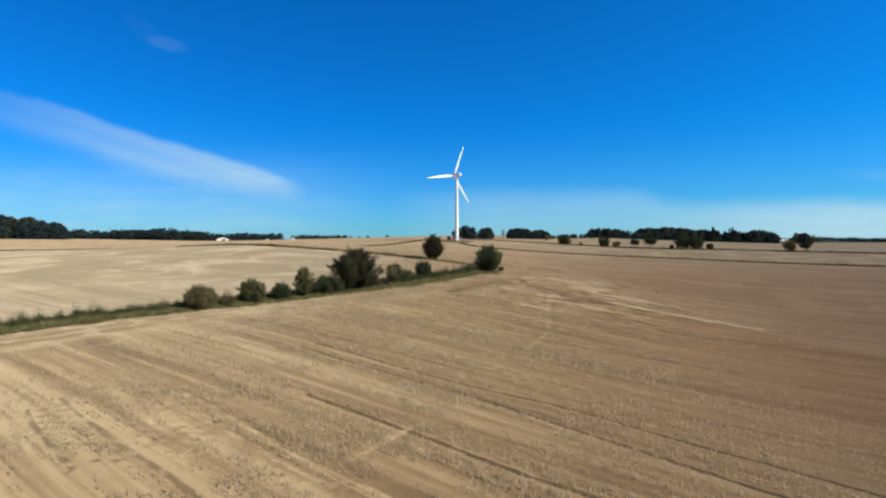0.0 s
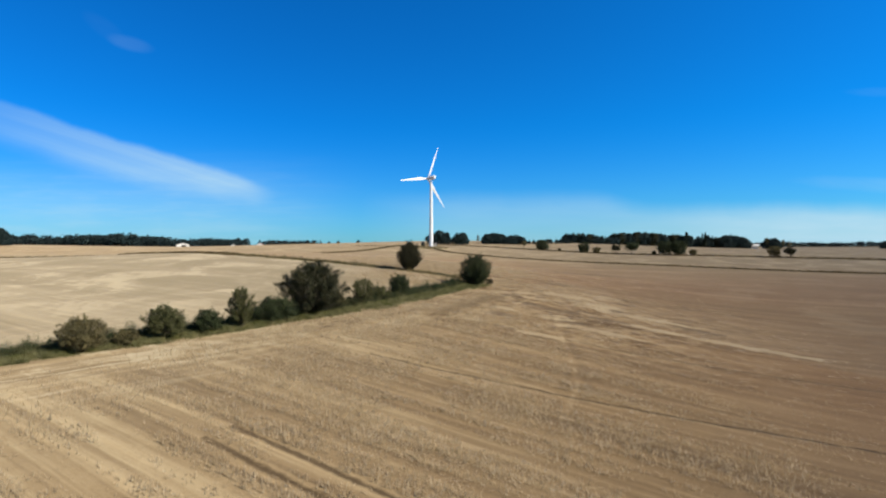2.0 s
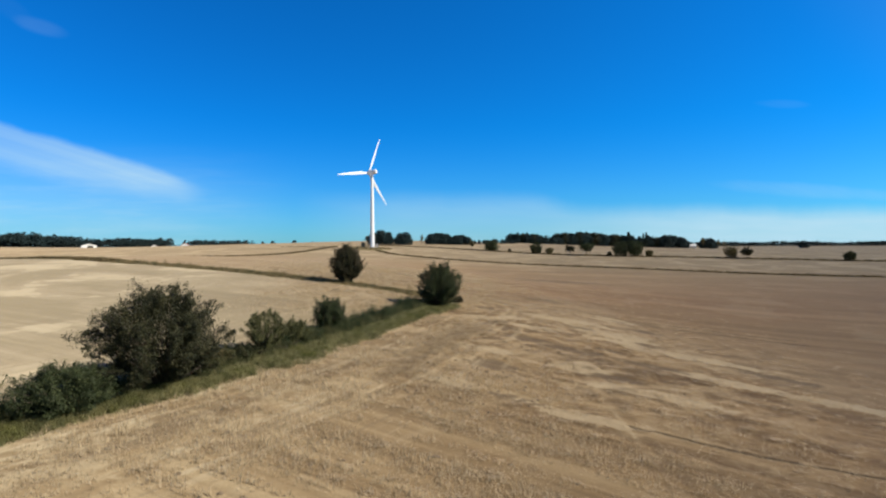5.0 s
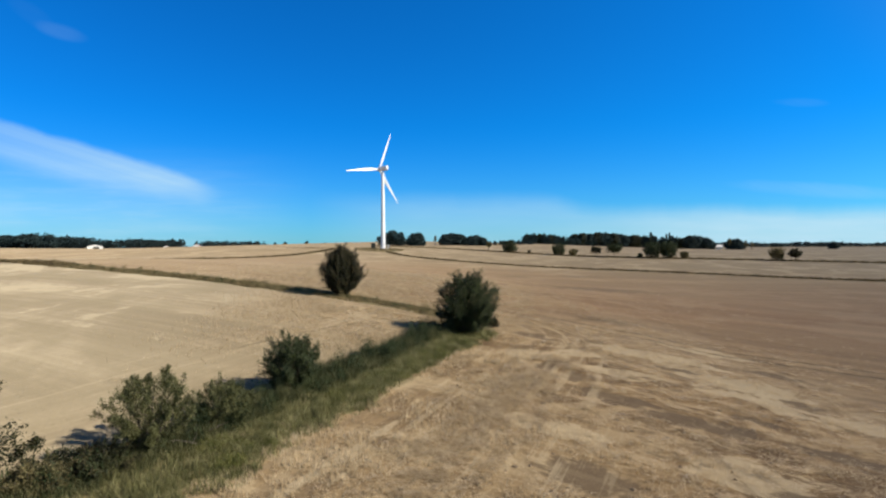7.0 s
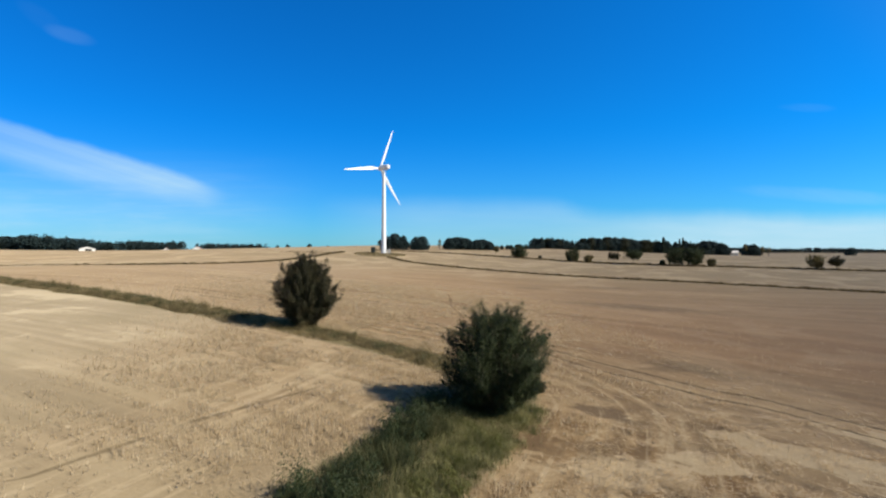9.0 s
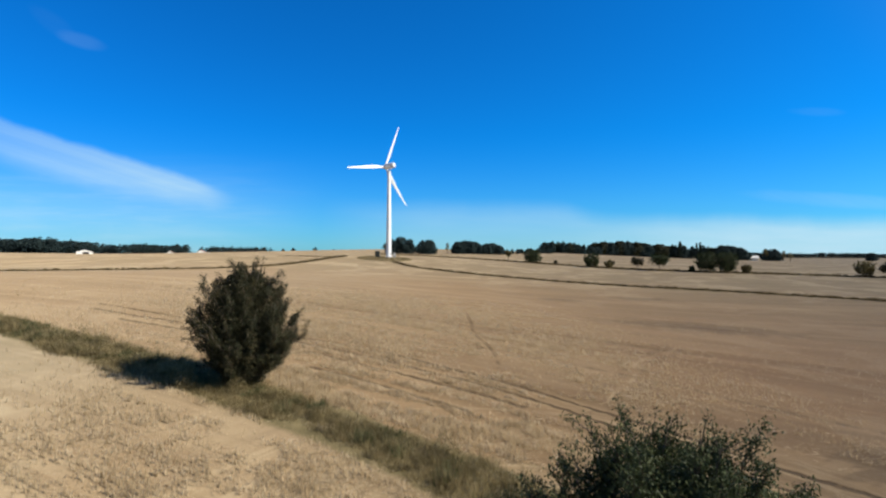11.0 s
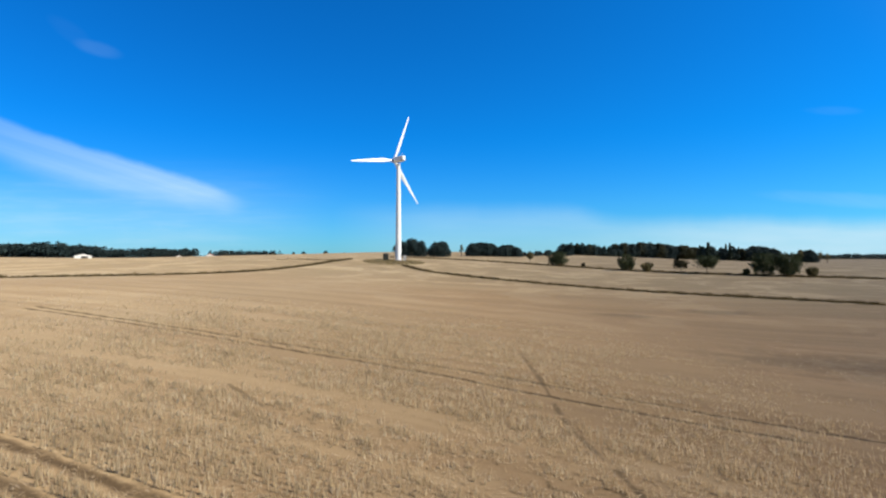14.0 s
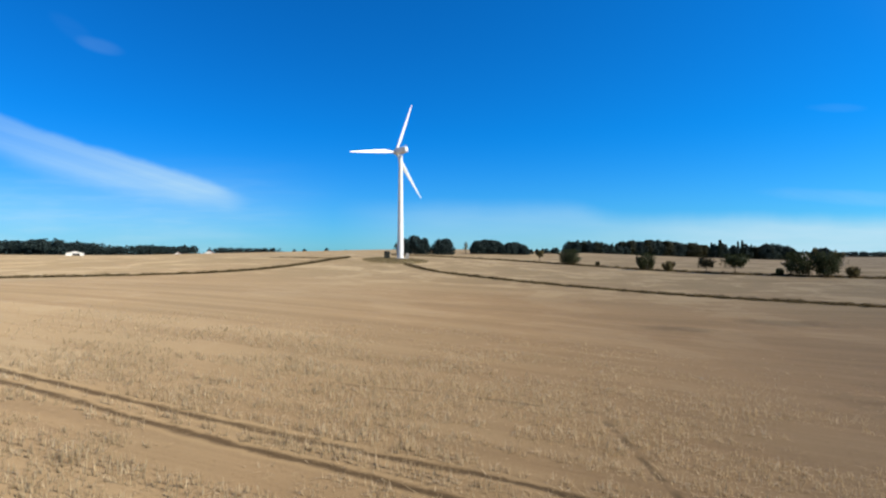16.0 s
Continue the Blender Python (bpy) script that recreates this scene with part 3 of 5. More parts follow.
def away(x, y, line):
    """Distance of points from a line of points, and on which side of it they lie."""
    best, side = np.full(x.shape, 1e9), np.zeros(x.shape)
    for a, b in zip(line[:-1], line[1:]):
        d = b - a
        s = np.clip(((x - a[0]) * d[0] + (y - a[1]) * d[1]) / (d @ d), 0, 1)
        px, py = x - a[0] - s * d[0], y - a[1] - s * d[1]
        r = np.hypot(px, py)
        near = r < best
        best = np.where(near, r, best)
        side = np.where(near, np.sign(d[0] * py - d[1] * px), side)
    return best, side


TRACKS = [
    [(-12.6, 39.7), (-9.4, 37.4), (-4.8, 34.0), (-1.0, 31.4), (2.4, 29.6), (5.4, 28.1), (10.0, 24.6), (15.1, 20.9), (24, 14.4)],
    [(-13.2, 38.2), (-9.0, 35.0), (-4.5, 31.8), (-0.9, 29.4), (2.2, 27.2), (4.7, 25.0), (10.4, 20.2), (16, 15.6)],
    [(-9.6, 27.4), (-6.5, 25.3), (-3.3, 23.0), (-0.6, 21.0), (1.6, 19.4), (4.5, 17.6), (10, 13.4)],
    [(-27, 135.0), (-16.1, 129.0), (-10.0, 125.7), (-5.7, 123.6), (-2.2, 121.8), (-0.7, 120.8), (1.2, 119.2), (4.6, 116.5), (8.0, 113.3), (11.0, 110.4), (13.4, 107.7), (15.6, 105.8), (18.1, 103.7), (21.5, 101.9), (24.0, 99.4), (27.0, 97.4), (34.6, 95.2), (46, 91.5)],
    [(-26, 132.4), (-14.0, 126.2), (-9.0, 123.8), (-4.4, 121.2), (-1.7, 119.4), (0.2, 118.0), (3.5, 115.6), (7.0, 112.4), (10.0, 108.8), (12.4, 106.0), (14.6, 104.1), (17.2, 101.9), (20.6, 100.1), (23.0, 97.6), (26.4, 95.6), (34, 93.3), (46, 89.6)],
    [(-22, 128.4), (-13.5, 124.3), (-10.6, 122.9), (-7.2, 121.2), (-4.8, 119.6), (-2.6, 118.0), (-0.7, 116.7), (2.3, 114.6), (6.0, 111.6)],
    [(-29, 151.2), (-17.4, 146.0), (-11.6, 143.5), (-7.0, 141.6), (-3.2, 140.2), (1.0, 138.8), (4.0, 137.6), (8.0, 135.8), (14, 133.0), (26, 128.6)],
    [(-29, 150.0), (-16.3, 144.6), (-10.3, 141.8), (-6.4, 140.0), (-3.0, 138.7), (0.0, 137.4), (5.2, 134.7), (9.7, 132.6), (16, 130.2)],
    [(9.1, 65.1), (11.6, 64.3), (14.7, 62.6), (17.7, 61.4), (25.5, 59.3), (44, 55)],
    [(-8.3, 54.9), (-4.7, 52.5), (-1.2, 50.6), (2.7, 48.8), (6.1, 47.3), (12.4, 45.2), (24, 42)],
    [(-6.6, 117.8), (-3.8, 116.0), (-0.8, 113.8), (1.3, 112.2), (3.6, 110.6)],
]
TRAILS = [
    [(-5, 66), (1.2, 76.2), (3.8, 82.6), (7.5, 89.8), (10.2, 93.8), (12.4, 99), (11.5, 103), (9.5, 108)],
    [(-3.4, 65), (2.6, 76.3), (4.9, 82.7), (8.9, 89.6), (12.4, 95.6), (14.4, 101)],
    [(4.0, 41), (6.0, 45.6), (8.2, 52.3), (10.4, 66), (13, 80)],
    [(-2, 80), (3.5, 89.4), (8.0, 95.2), (13.4, 99.0), (20.0, 98.7), (25.3, 98.1), (27.0, 88)],
    [(-15.7, 26.3), (-11.2, 23.0), (-7.2, 19.5), (-4.5, 17.6), (-1, 15.4)],
    [(8.8, 70.8), (15, 72.2), (20, 71.4), (27, 69.8), (35, 68.5), (50, 66.2), (80, 62)],
    [(23.9, 133.1), (20.8, 128.9), (17.6, 125.8), (15.6, 123.4), (14.6, 121.4), (13.3, 118.8), (10.9, 115.7), (9.5, 113.9), (8.8, 113.1)],
    [(-15.6, 24.8), (-10.2, 20.9), (-6.7, 18.2), (-3.6, 16)],
    [(-2.0, 24.4), (-3.8, 20.1), (-5.3, 17.6)],
    [(-19.6, 26.7), (-14.3, 22.0), (-11.0, 18.9)],
]
NARROW = [
    [(-20.9, 24.9), (-18.0, 22.4), (-14.0, 19.4), (-10.0, 16.6), (-6, 13.6)],
    [(2.0, 126.2), (6.2, 123.6), (13.0, 120.0), (20.4, 113.9), (30, 108)],
    [(6.5, 145.8), (6.2, 140), (5.8, 135.2), (5.3, 130.4), (5.6, 127.0), (5.7, 124.6), (5.5, 121.3), (5.2, 118.0)],
    [(-20.6, 22.6), (-17.4, 19.8), (-14.7, 17.7), (-12.2, 15.8)],
    [(-13.3, 89.2), (-10.8, 92.5), (-9.1, 94.7), (-7.0, 97.0), (-3.6, 100.6)],
    [(-8.7, 134.0), (-6.1, 130.8), (-4.3, 128.8)],
    [(-7.3, 147.8), (-4.3, 147.2), (0.6, 146.7), (9, 145.2)],
]
# straw left in pale mats and bare soil, as slanting patches
MATS = [(12.8, 88.8, 3.2, 1.3), (20.6, 88.2, 4.6, 1.8), (4.8, 79.4, 2.6, 1.0), (12.2, 75.4, 2.6, 1.8), (18, 94, 6, 1.6), (24, 96.5, 4, 1.2), (15, 70.5, 5, 1.0), (24, 74.6, 6, 1.0), (8, 92, 2.2, 1.6), (26, 81, 6, 1.2), (8, 66, 3, 1.0), (33, 70, 7, 1.0), (18.6, 86.2, 2.6, 0.7), (20.6, 84.0, 1.6, 1.2), (1.6, 70.6, 3.0, 1.0), (11.6, 93.0, 1.6, 1.2)]
BARE = [(4.9, 74.9, 2.5, 1.7), (13.0, 81.0, 3.4, 1.1), (17, 81.9, 1.5, 0.6), (10.2, 83.6, 2.4, 1.3), (22.3, 85.2, 2.0, 0.6), (26, 91, 3, 0.8), (9.4, 98, 2.0, 1.2), (19, 77.6, 4, 0.8), (14, 73.4, 3, 0.7), (30, 77, 5, 0.9), (5, 68, 2, 0.8), (18, 90.6, 2.2, 0.6), (8.8, 87.0, 1.0, 1.4), (7.6, 89.0, 1.0, 1.2)]


DAMP = [(29, 181, 6, 3), (48, 190, 8, 3), (36, 150, 14, 6), (20, 108, 4, 2.5)]


def patch_mask(x, y, patches):
    """1 in the middle of each slanting patch, 0 away from them."""
    mask = np.zeros(len(x))
    for cx, cy, rx, ry in patches:
        p, q = (x - cx) * 0.89 - (y - cy) * 0.45, (x - cx) * 0.45 + (y - cy) * 0.89
        mask = np.maximum(mask, np.exp(-((p / rx) ** 2 + (q / ry) ** 2)))
    return mask


def spread(near0, near1, step, reach, growth):
    """Grid lines: even between near0 and near1, then ever wider out to reach on both sides."""
    mid = list(np.arange(near0, near1 + 1e-6, step))
    up, s = [mid[-1]], step
    while up[-1] < reach:
        s = min(s * growth, 2.6) if abs(up[-1]) < 330 else s * 1.12
        up.append(up[-1] + s)
    down, s = [mid[0]], step
    while down[-1] > -reach:
        s = min(s * growth, 2.6) if abs(down[-1]) < 260 else s * 1.14
        down.append(down[-1] - s)
    return np.array(down[:0:-1] + mid + up[1:])


def row_coordinate(x, y):
    """Runs across the drilled rows, which turn flatter to the east."""
    t = np.clip((x - 8.0) / 26.0, 0, 1)
    f = 0.65 * np.minimum(x, 8.0) + 26.0 * (0.65 * t - 0.175 * t * t) + 0.30 * np.maximum(x - 34.0, 0)
    # and flatter again to the north
    return y + f * (0.30 + 0.75 / (1 + np.exp((np.clip(y, -400, 700) - 132.0) / 14.0)))


def build_ground():
    gx, gy = spread(-42, 48, 0.65, 4200, 1.1), spread(8, 178, 0.65, 4400, 1.1)
    x, y = np.meshgrid(gx, gy)
    x, y = x.ravel(), y.ravel()
    z = land(x, y)
    hedge_line, strip_line = smooth_line(HEDGE, 2.0), smooth_line(STRIP, 2.0)
    hd, side = away(x, y, hedge_line)
    verge = 1 - np.clip((hd - 1.2) / 2.4, 0, 1)
    sd, _ = away(x, y, strip_line)
    verge = np.maximum(verge, 1 - np.clip((sd - 0.7) / 1.6, 0, 1))
    for nodes, half in ((DITCH_WEST, 0.9), (DITCH_FRONT, 0.8), (DITCH_BACK, 1.2)):
        d, _ = away(x, y, smooth_line(nodes, 8.0))
        verge = np.maximum(verge, 0.85 * (1 - np.clip((d - half * 0.6) / 1.3, 0, 1)))
        z -= 0.25 * np.exp(-((d / 1.0) ** 2))
    e = np.hypot((x + 8) / 12.0, (y - 305) / 19.0)
    verge = np.maximum(verge, 0.52 * (1 - np.clip((e - 0.35) / 0.65, 0, 1)))
    near = (np.abs(x) < 60) & (y > 0) & (y < 190)
    idx = np.nonzero(near)[0]
    ways = []
    for lines in (TRACKS[::2], TRACKS[1::2], NARROW, TRAILS[::2], TRAILS[1::2]):
        way, over = np.full(len(x), 9.0), np.full(len(x), 9.0)
        for nodes in lines:
            line = smooth_line(nodes, 1.0)
            d, sgn = away(x[idx], y[idx], line)
            end = np.minimum(np.hypot(x[idx] - line[0][0], y[idx] - line[0][1]), np.hypot(x[idx] - line[-1][0], y[idx] - line[-1][1]))
            d = np.maximum(d, np.clip((1.5 - end) * 1.5, 0, 2))
            over[idx] = np.where(d < way[idx], d * np.where(sgn < 0, -1, 1), over[idx])
            way[idx] = np.minimum(way[idx], d)
        ways += [way, over]
    names = [a + b for a in ("rut", "rut_b", "path", "trail", "trail_b") for b in ("", "_over")]
    rut = np.minimum(ways[0], ways[2])
    z -= 0.06 * np.exp(-((rut / 0.4) ** 2))
    mats = np.exp(-(((x - 17) / 19) ** 2 + ((y - 82) / 22) ** 2) ** 1.5)
    damp, pale, bare = np.zeros(len(x)), patch_mask(x, y, MATS), patch_mask(x, y, BARE)
    grey = np.clip((8 - x) / 26, 0, 1) * np.clip((290 - y) / 80, 0, 1) * np.where(side < 0, 1.0, 0.6)
    cover = np.clip(1.25 - np.maximum(x - 6, 0) / 16, 0.12, 1) * np.exp(-(((x - 1.5) / 25) ** 2)) * np.clip((y - 8) / 8, 0, 1) * np.clip((178 - y) / 30, 0, 1) * (1 - mats) * np.clip((hd - 2.5) / 2, 0, 1) * (0.75 + 0.25 * np.clip((y - 85) / 25, 0, 1))
    # browner tone of the eastern field
    sunward_dull = np.exp(-(((x - 48) / 34) ** 2 + ((y - 112) / 44) ** 2))
    sunward_dull = np.maximum(sunward_dull, 0.9 * np.exp(-(((x - 27) / 17) ** 2 + ((y - 120) / 24) ** 2)))
    sunward_dull = np.maximum(sunward_dull, 0.7 * np.exp(-(((x - 40) / 26) ** 2 + ((y - 58) / 26) ** 2)))
    # darkens eastward: painted shade of stalks seen toward the sun
    sunward_dull = np.maximum(sunward_dull, 0.75 * np.clip((x - 9) / 22, 0, 1) * np.clip((y - 6) / 20, 0, 1) * np.clip((175 - y) / 40, 0, 1) * (1 - 0.6 * mats))
    for cx, cy, rx, ry in DAMP:
        damp = np.maximum(damp, np.exp(-(((x - cx) / rx) ** 2 + ((y - cy) / ry) ** 2)))
    rough = np.array([noise.noise((a * 0.35, b * 0.35, 0.0)) for a, b in zip(x[idx], y[idx])])
    z[idx] += 0.05 * rough
    west = np.where((side > 0) & (hd > 1), 1.0, 0.0)
    west = np.where((x > 30) | (y > 215), 0.0, west)
    far_pale = np.clip((y - 215 - 0.55 * (x + 60)) / 60, 0, 1) * np.clip((60 - x) / 120, 0, 1)
    _, strip_side = away(x, y, strip_line)
    cover = np.where((side > 0) & (strip_side < 0), cover * np.exp(-(((x + 5) / 15) ** 2 + ((y - 101) / 18) ** 2)), cover)
    west = np.where((strip_side > 0) & (hd > 1), 0.25, west)
    west *= 1 - 0.65 * np.exp(-(((x + 5) / 13) ** 2 + ((y - 103) / 15) ** 2))
    west = np.maximum(west, np.where(x < -60, np.maximum(west, 0.6), 0.0))
    west = np.maximum(west, 0.75 * far_pale)
    west = np.maximum(west, 0.85 * np.clip((y + 0.45 * x - 185) / 80, 0, 1))
    nx, ny = len(gx), len(gy)
    i = np.arange(nx * ny).reshape(ny, nx)
    faces = np.stack([i[:-1, :-1], i[:-1, 1:], i[1:, 1:], i[1:, :-1]], -1).reshape(-1, 4)
    me = raw_mesh("ground", np.c_[x, y, z], faces, FIELD, True)
    for name, values in (("hedge", np.minimum(hd, 60)), ("rows", row_coordinate(x, y)), ("verge", verge), *zip(names, ways), ("west", west), ("mats", mats), ("damp", damp), ("pale", pale), ("bare", bare), ("sunward_dull", sunward_dull), ("cover", cover), ("grey", grey)):
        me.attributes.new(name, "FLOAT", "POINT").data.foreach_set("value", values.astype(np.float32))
    tagged(new("ground", me), "harvested grain stubble on gently rolling farmland", "field", kind="structure")


build_ground()


# ---- wind turbine ----
def build_turbine(x, y):
    z = ground_at(x, y) - 0.1
    turbine = tagged(new("wind_turbine"), "tall white three-bladed wind turbine on a grassy mound", "wind turbine")
    turbine.location = (x, y, z)
    bm = bmesh.new()
    loft(bm, [ring(0, 0, 0.0, 2.1, 20), ring(0, 0, 0.28, 2.1, 20), ring(0, 0, 0.34, 2.0, 20)])
    part("foundation", bm, CONCRETE, turbine, "round concrete foundation")
    seams = (0.34, 13.5, 27.0, 38.6)
    for lo, hi in zip(seams, seams[1:]):
        bm = bmesh.new()
        at = lambda h: 1.22 + (0.70 - 1.22) * h / 38.6
        loft(bm, [ring(0, 0, lo + (hi - lo) * k / 6, at(lo + (hi - lo) * k / 6), 40) for k in range(7)], False)
        section = part("tower_section", bm, WHITE, turbine, "white tapered steel tower section")
        bm = loft(bmesh.new(), [ring(0, 0, hi - 0.10, at(hi) + 0.012, 40), ring(0, 0, hi, at(hi) + 0.012, 40)], False)
        part("flange", bm, GREY, section, "grey seam between tower sections")
    bm = bmesh.new()
    box(bm, 1.02, -0.55, 1.55, 0.16, 0.80, 2.0, 0.05)
    part("door", bm, GREY, turbine, "grey steel access door")
    # the nacelle points away from the camera's way, to the north-west
    axis = math.atan2(0.745, -0.667)
    head = Matrix.Translation((0, 0, 40.3)) @ Matrix.Rotation(axis, 4, "Z")
    rings = []
    for px, hw, lo, hi in ((-3.5, 0.5, -0.5, 0.85), (-3.2, 0.85, -0.9, 1.15), (-0.8, 1.05, -1.2, 1.3), (1.4, 1.0, -1.15, 1.2), (1.9, 0.8, -0.85, 0.9)):
        c, h = (lo + hi) / 2, (hi - lo) / 2
        rings.append([(px, hw * math.copysign(abs(math.cos(a)) ** 0.45, math.cos(a)), c + h * math.copysign(abs(math.sin(a)) ** 0.45, math.sin(a))) for a in np.arange(20) * 2 * math.pi / 20])
    bm = loft(bmesh.new(), rings)
    bm.transform(head)
    nacelle = part("nacelle", bm, WHITE, turbine, "white rounded nacelle")
    bm = bmesh.new()
    box(bm, -2.7, 0, 1.55, 0.08, 0.08, 0.9)
    box(bm, -2.7, 0, 1.95, 0.5, 0.05, 0.05)
    bm.transform(head)
    part("wind_vane", bm, GREY, nacelle, "small grey wind vane")
    hub_at = head @ Matrix.Translation((2.7, 0, 0))
    bm = loft(bmesh.new(), [[(px, r * math.cos(a), r * math.sin(a)) for a in np.arange(20) * 2 * math.pi / 20] for px, r in ((-0.75, 0.8), (-0.5, 1.0), (0.5, 0.95), (1.0, 0.7), (1.35, 0.35), (1.45, 0.05))])
    bm.transform(hub_at)
    part("hub", bm, GREY, turbine, "grey rounded rotor hub")
    length = 20.8
    for turn in (112.0, 232.0, 352.0):
        rings = []
        for k in range(15):
            s = k / 14
            r = 0.75 + s * (length - 0.75)
            if s < 0.08:
                chord, thick = 0.95, 0.95
            else:
                chord = 1.75 * (1 - ((s - 0.2) / 0.9) ** 1.0) + 0.12 if s > 0.2 else 1.05 + (s - 0.08) / 0.12 * 0.75
                thick = max(0.07, chord * (0.42 - 0.28 * min(1, s * 2)))
            twist = radians(24 * (1 - s) + 3)
            pts = []
            for a in np.arange(14) * 2 * math.pi / 14:
                cx = chord * (0.5 * math.cos(a) + (0.16 if s > 0.08 else 0))
                cz = 0.5 * thick * math.sin(a) * (1 if s < 0.08 else (0.62 - 0.38 * math.cos(a)) * 1.5)
                pts.append((cz * math.cos(twist) + cx * math.sin(twist), -cx * math.cos(twist) + cz * math.sin(twist), r))
            rings.append(pts)
        bm = loft(bmesh.new(), rings, False)
        # the rotor stands with one blade almost upright
        bm.transform(hub_at @ Matrix.Rotation(radians(turn - 90), 4, "X"))
        part("blade", bm, WHITE, turbine, "long white tapered rotor blade")
    return turbine


build_turbine(-6.7, 315.1)


def build_kiosk(x, y, sx, sy, h, mat, label, turn=0):
    kiosk = tagged(new("transformer_kiosk"), label, "transformer kiosk")
    kiosk.matrix_basis = pose(x, y, ground_at(x, y) - 0.05, 0, 0, turn)
    bm = box(bmesh.new(), 0, 0, h / 2, sx, sy, h, 0.03)
    part("body", bm, mat, kiosk)
    bm = bmesh.new()
    loft(bm, [[(-sx / 2 - 0.12, -sy / 2 - 0.12, h), (sx / 2 + 0.12, -sy / 2 - 0.12, h), (sx / 2 + 0.12, sy / 2 + 0.12, h), (-sx / 2 - 0.12, sy / 2 + 0.12, h)],
              [(-sx / 2 - 0.12, -sy / 2 - 0.12, h + 0.12), (sx / 2 + 0.12, -sy / 2 - 0.12, h + 0.12), (sx / 2 + 0.12, sy / 2 + 0.12, h + 0.12), (-sx / 2 - 0.12, sy / 2 + 0.12, h + 0.12)],
              [(-sx / 4, -0.05, h + 0.3), (sx / 4, -0.05, h + 0.3), (sx / 4, 0.05, h + 0.3), (-sx / 4, 0.05, h + 0.3)]])
    part("roof", bm, mat, kiosk)
    for dx in (-sx / 4, sx / 4):
        door = part("door", box(bmesh.new(), dx, -sy / 2 - 0.015, h * 0.47, sx * 0.44, 0.04, h * 0.8, 0.01), mat, kiosk)
        part("handle", box(bmesh.new(), dx * 0.3, -sy / 2 - 0.06, h * 0.5, 0.05, 0.06, 0.22), DARK, door)
    return kiosk


build_kiosk(-11.5, 312.5, 2.0, 1.8, 2.5, KIOSK, "dark green transformer kiosk beside the wind turbine")
build_kiosk(-4.2, 316.4, 1.2, 1.1, 1.8, CONCRETE, "grey switch cabinet at the foot of the wind turbine", 8)


# ---- trees and bushes ----
def make_tree(name, seed, height, width, leaf, size, count, clear=0.12, stems=1, tall=0.62, open_=0.0, label="", category="tree", group=""):
    """A woody plant: tapered stems that fork into limbs and twigs, and leaves in clumps round the twigs.
    clear: the bare share of the height; tall: where the crown is widest; open_: how much sky shows through."""
    rng = np.random.default_rng(seed)
    tree = tagged(new(name), label, category, group)
    limbs, tips = [], []
    rad = max(0.03, height * 0.026) / (stems**0.45)
    for _ in range(stems):
        a = rng.uniform(0, 6.28)
        foot = np.array([math.cos(a), math.sin(a), 0]) * (0.10 * width * (stems > 1))
        top = np.array([math.cos(a) * width * 0.18 * (stems > 1), math.sin(a) * width * 0.18 * (stems > 1), height * rng.uniform(0.78, 0.92)])
        n = 7
        u = np.linspace(0, 1, n)[:, None]
        trunk = foot + (top - foot) * u + rng.normal(0, 0.02 * height, (n, 3)) * u * (1, 1, 0.3)
        trunk[0, 2] = -0.25
        limbs.append((trunk, rad * (1.25 - 1.1 * u[:, 0])))
        for b in range(11 if stems == 1 else 6):
            f = rng.uniform(max(clear * 0.9, 0.08), 0.95)
            p0 = np.array([np.interp(f, u[:, 0], trunk[:, k]) for k in range(3)])
            az = rng.uniform(0, 6.28)
            rise = rng.uniform(0.15, 0.9)
            reach = 0.5 * width * rng.uniform(0.55, 0.95) * (1 - 0.45 * abs(f - 0.45))
            d = np.array([math.cos(az), math.sin(az), rise])
            q = np.linspace(0, 1, 5)[:, None]
            limb = p0 + d * reach * q + rng.normal(0, 0.05 * reach, (5, 3)) * q
            limbs.append((limb, rad * 0.5 * (1.1 - 0.95 * q[:, 0]) * (1 - 0.5 * f)))
            tips.append(limb[2:])
            for _ in range(3):
                p1 = limb[rng.integers(2, 5)]
                tw = p1 + (d * 0.5 + rng.normal(0, 0.6, 3)) * reach * 0.35 * q
                limbs.append((tw, rad * 0.16 * (1.1 - 0.9 * q[:, 0])))
                tips.append(tw[2:])
    limbs = [(np.c_[p[:, :2], np.where(p[:, 2] > 0.8 * height, 0.8 * height + (p[:, 2] - 0.8 * height) * 0.3, p[:, 2])], r) for p, r in limbs]
    tips = [np.c_[p[:, :2], np.minimum(p[:, 2], 0.9 * height)] for p in tips]
    v, f = tubes(limbs, 5)
    part("trunk", raw_mesh("trunk", v, f, BARK, True), BARK, tree, "brown bark trunk and limbs")
    # clumps fill an egg with a lobed, uneven outline
    lobes = rng.normal(0, 1, (9, 3))
    lobes /= np.linalg.norm(lobes, axis=1)[:, None]
    k = 80 if width / height > 0.5 else 60
    d = rng.normal(0, 1, (k, 3))
    d /= np.linalg.norm(d, axis=1)[:, None]
    bulge = 0.84 + 0.18 * np.clip(d @ lobes.T, 0, 1).max(1) + rng.normal(0, 0.04, k)
    r = rng.uniform(0.45, 1.0, k) ** 0.5 * bulge
    lowest = clear * height
    mid = lowest + (height - lowest) * tall * 0.78
    up, down = height - mid, mid - lowest
    centre = np.c_[d[:, 0] * 0.5 * width, d[:, 1] * 0.5 * width, np.where(d[:, 2] > 0, d[:, 2] * up, d[:, 2] * down)] * r[:, None] * 0.90
    centre[:, 2] += mid
    share = rng.uniform(0.4, 1.0, k)
    share = (share / share.sum() * count).astype(int) + 1
    blob = width * rng.uniform(0.075, 0.16, k)
    pts, outs = [], []
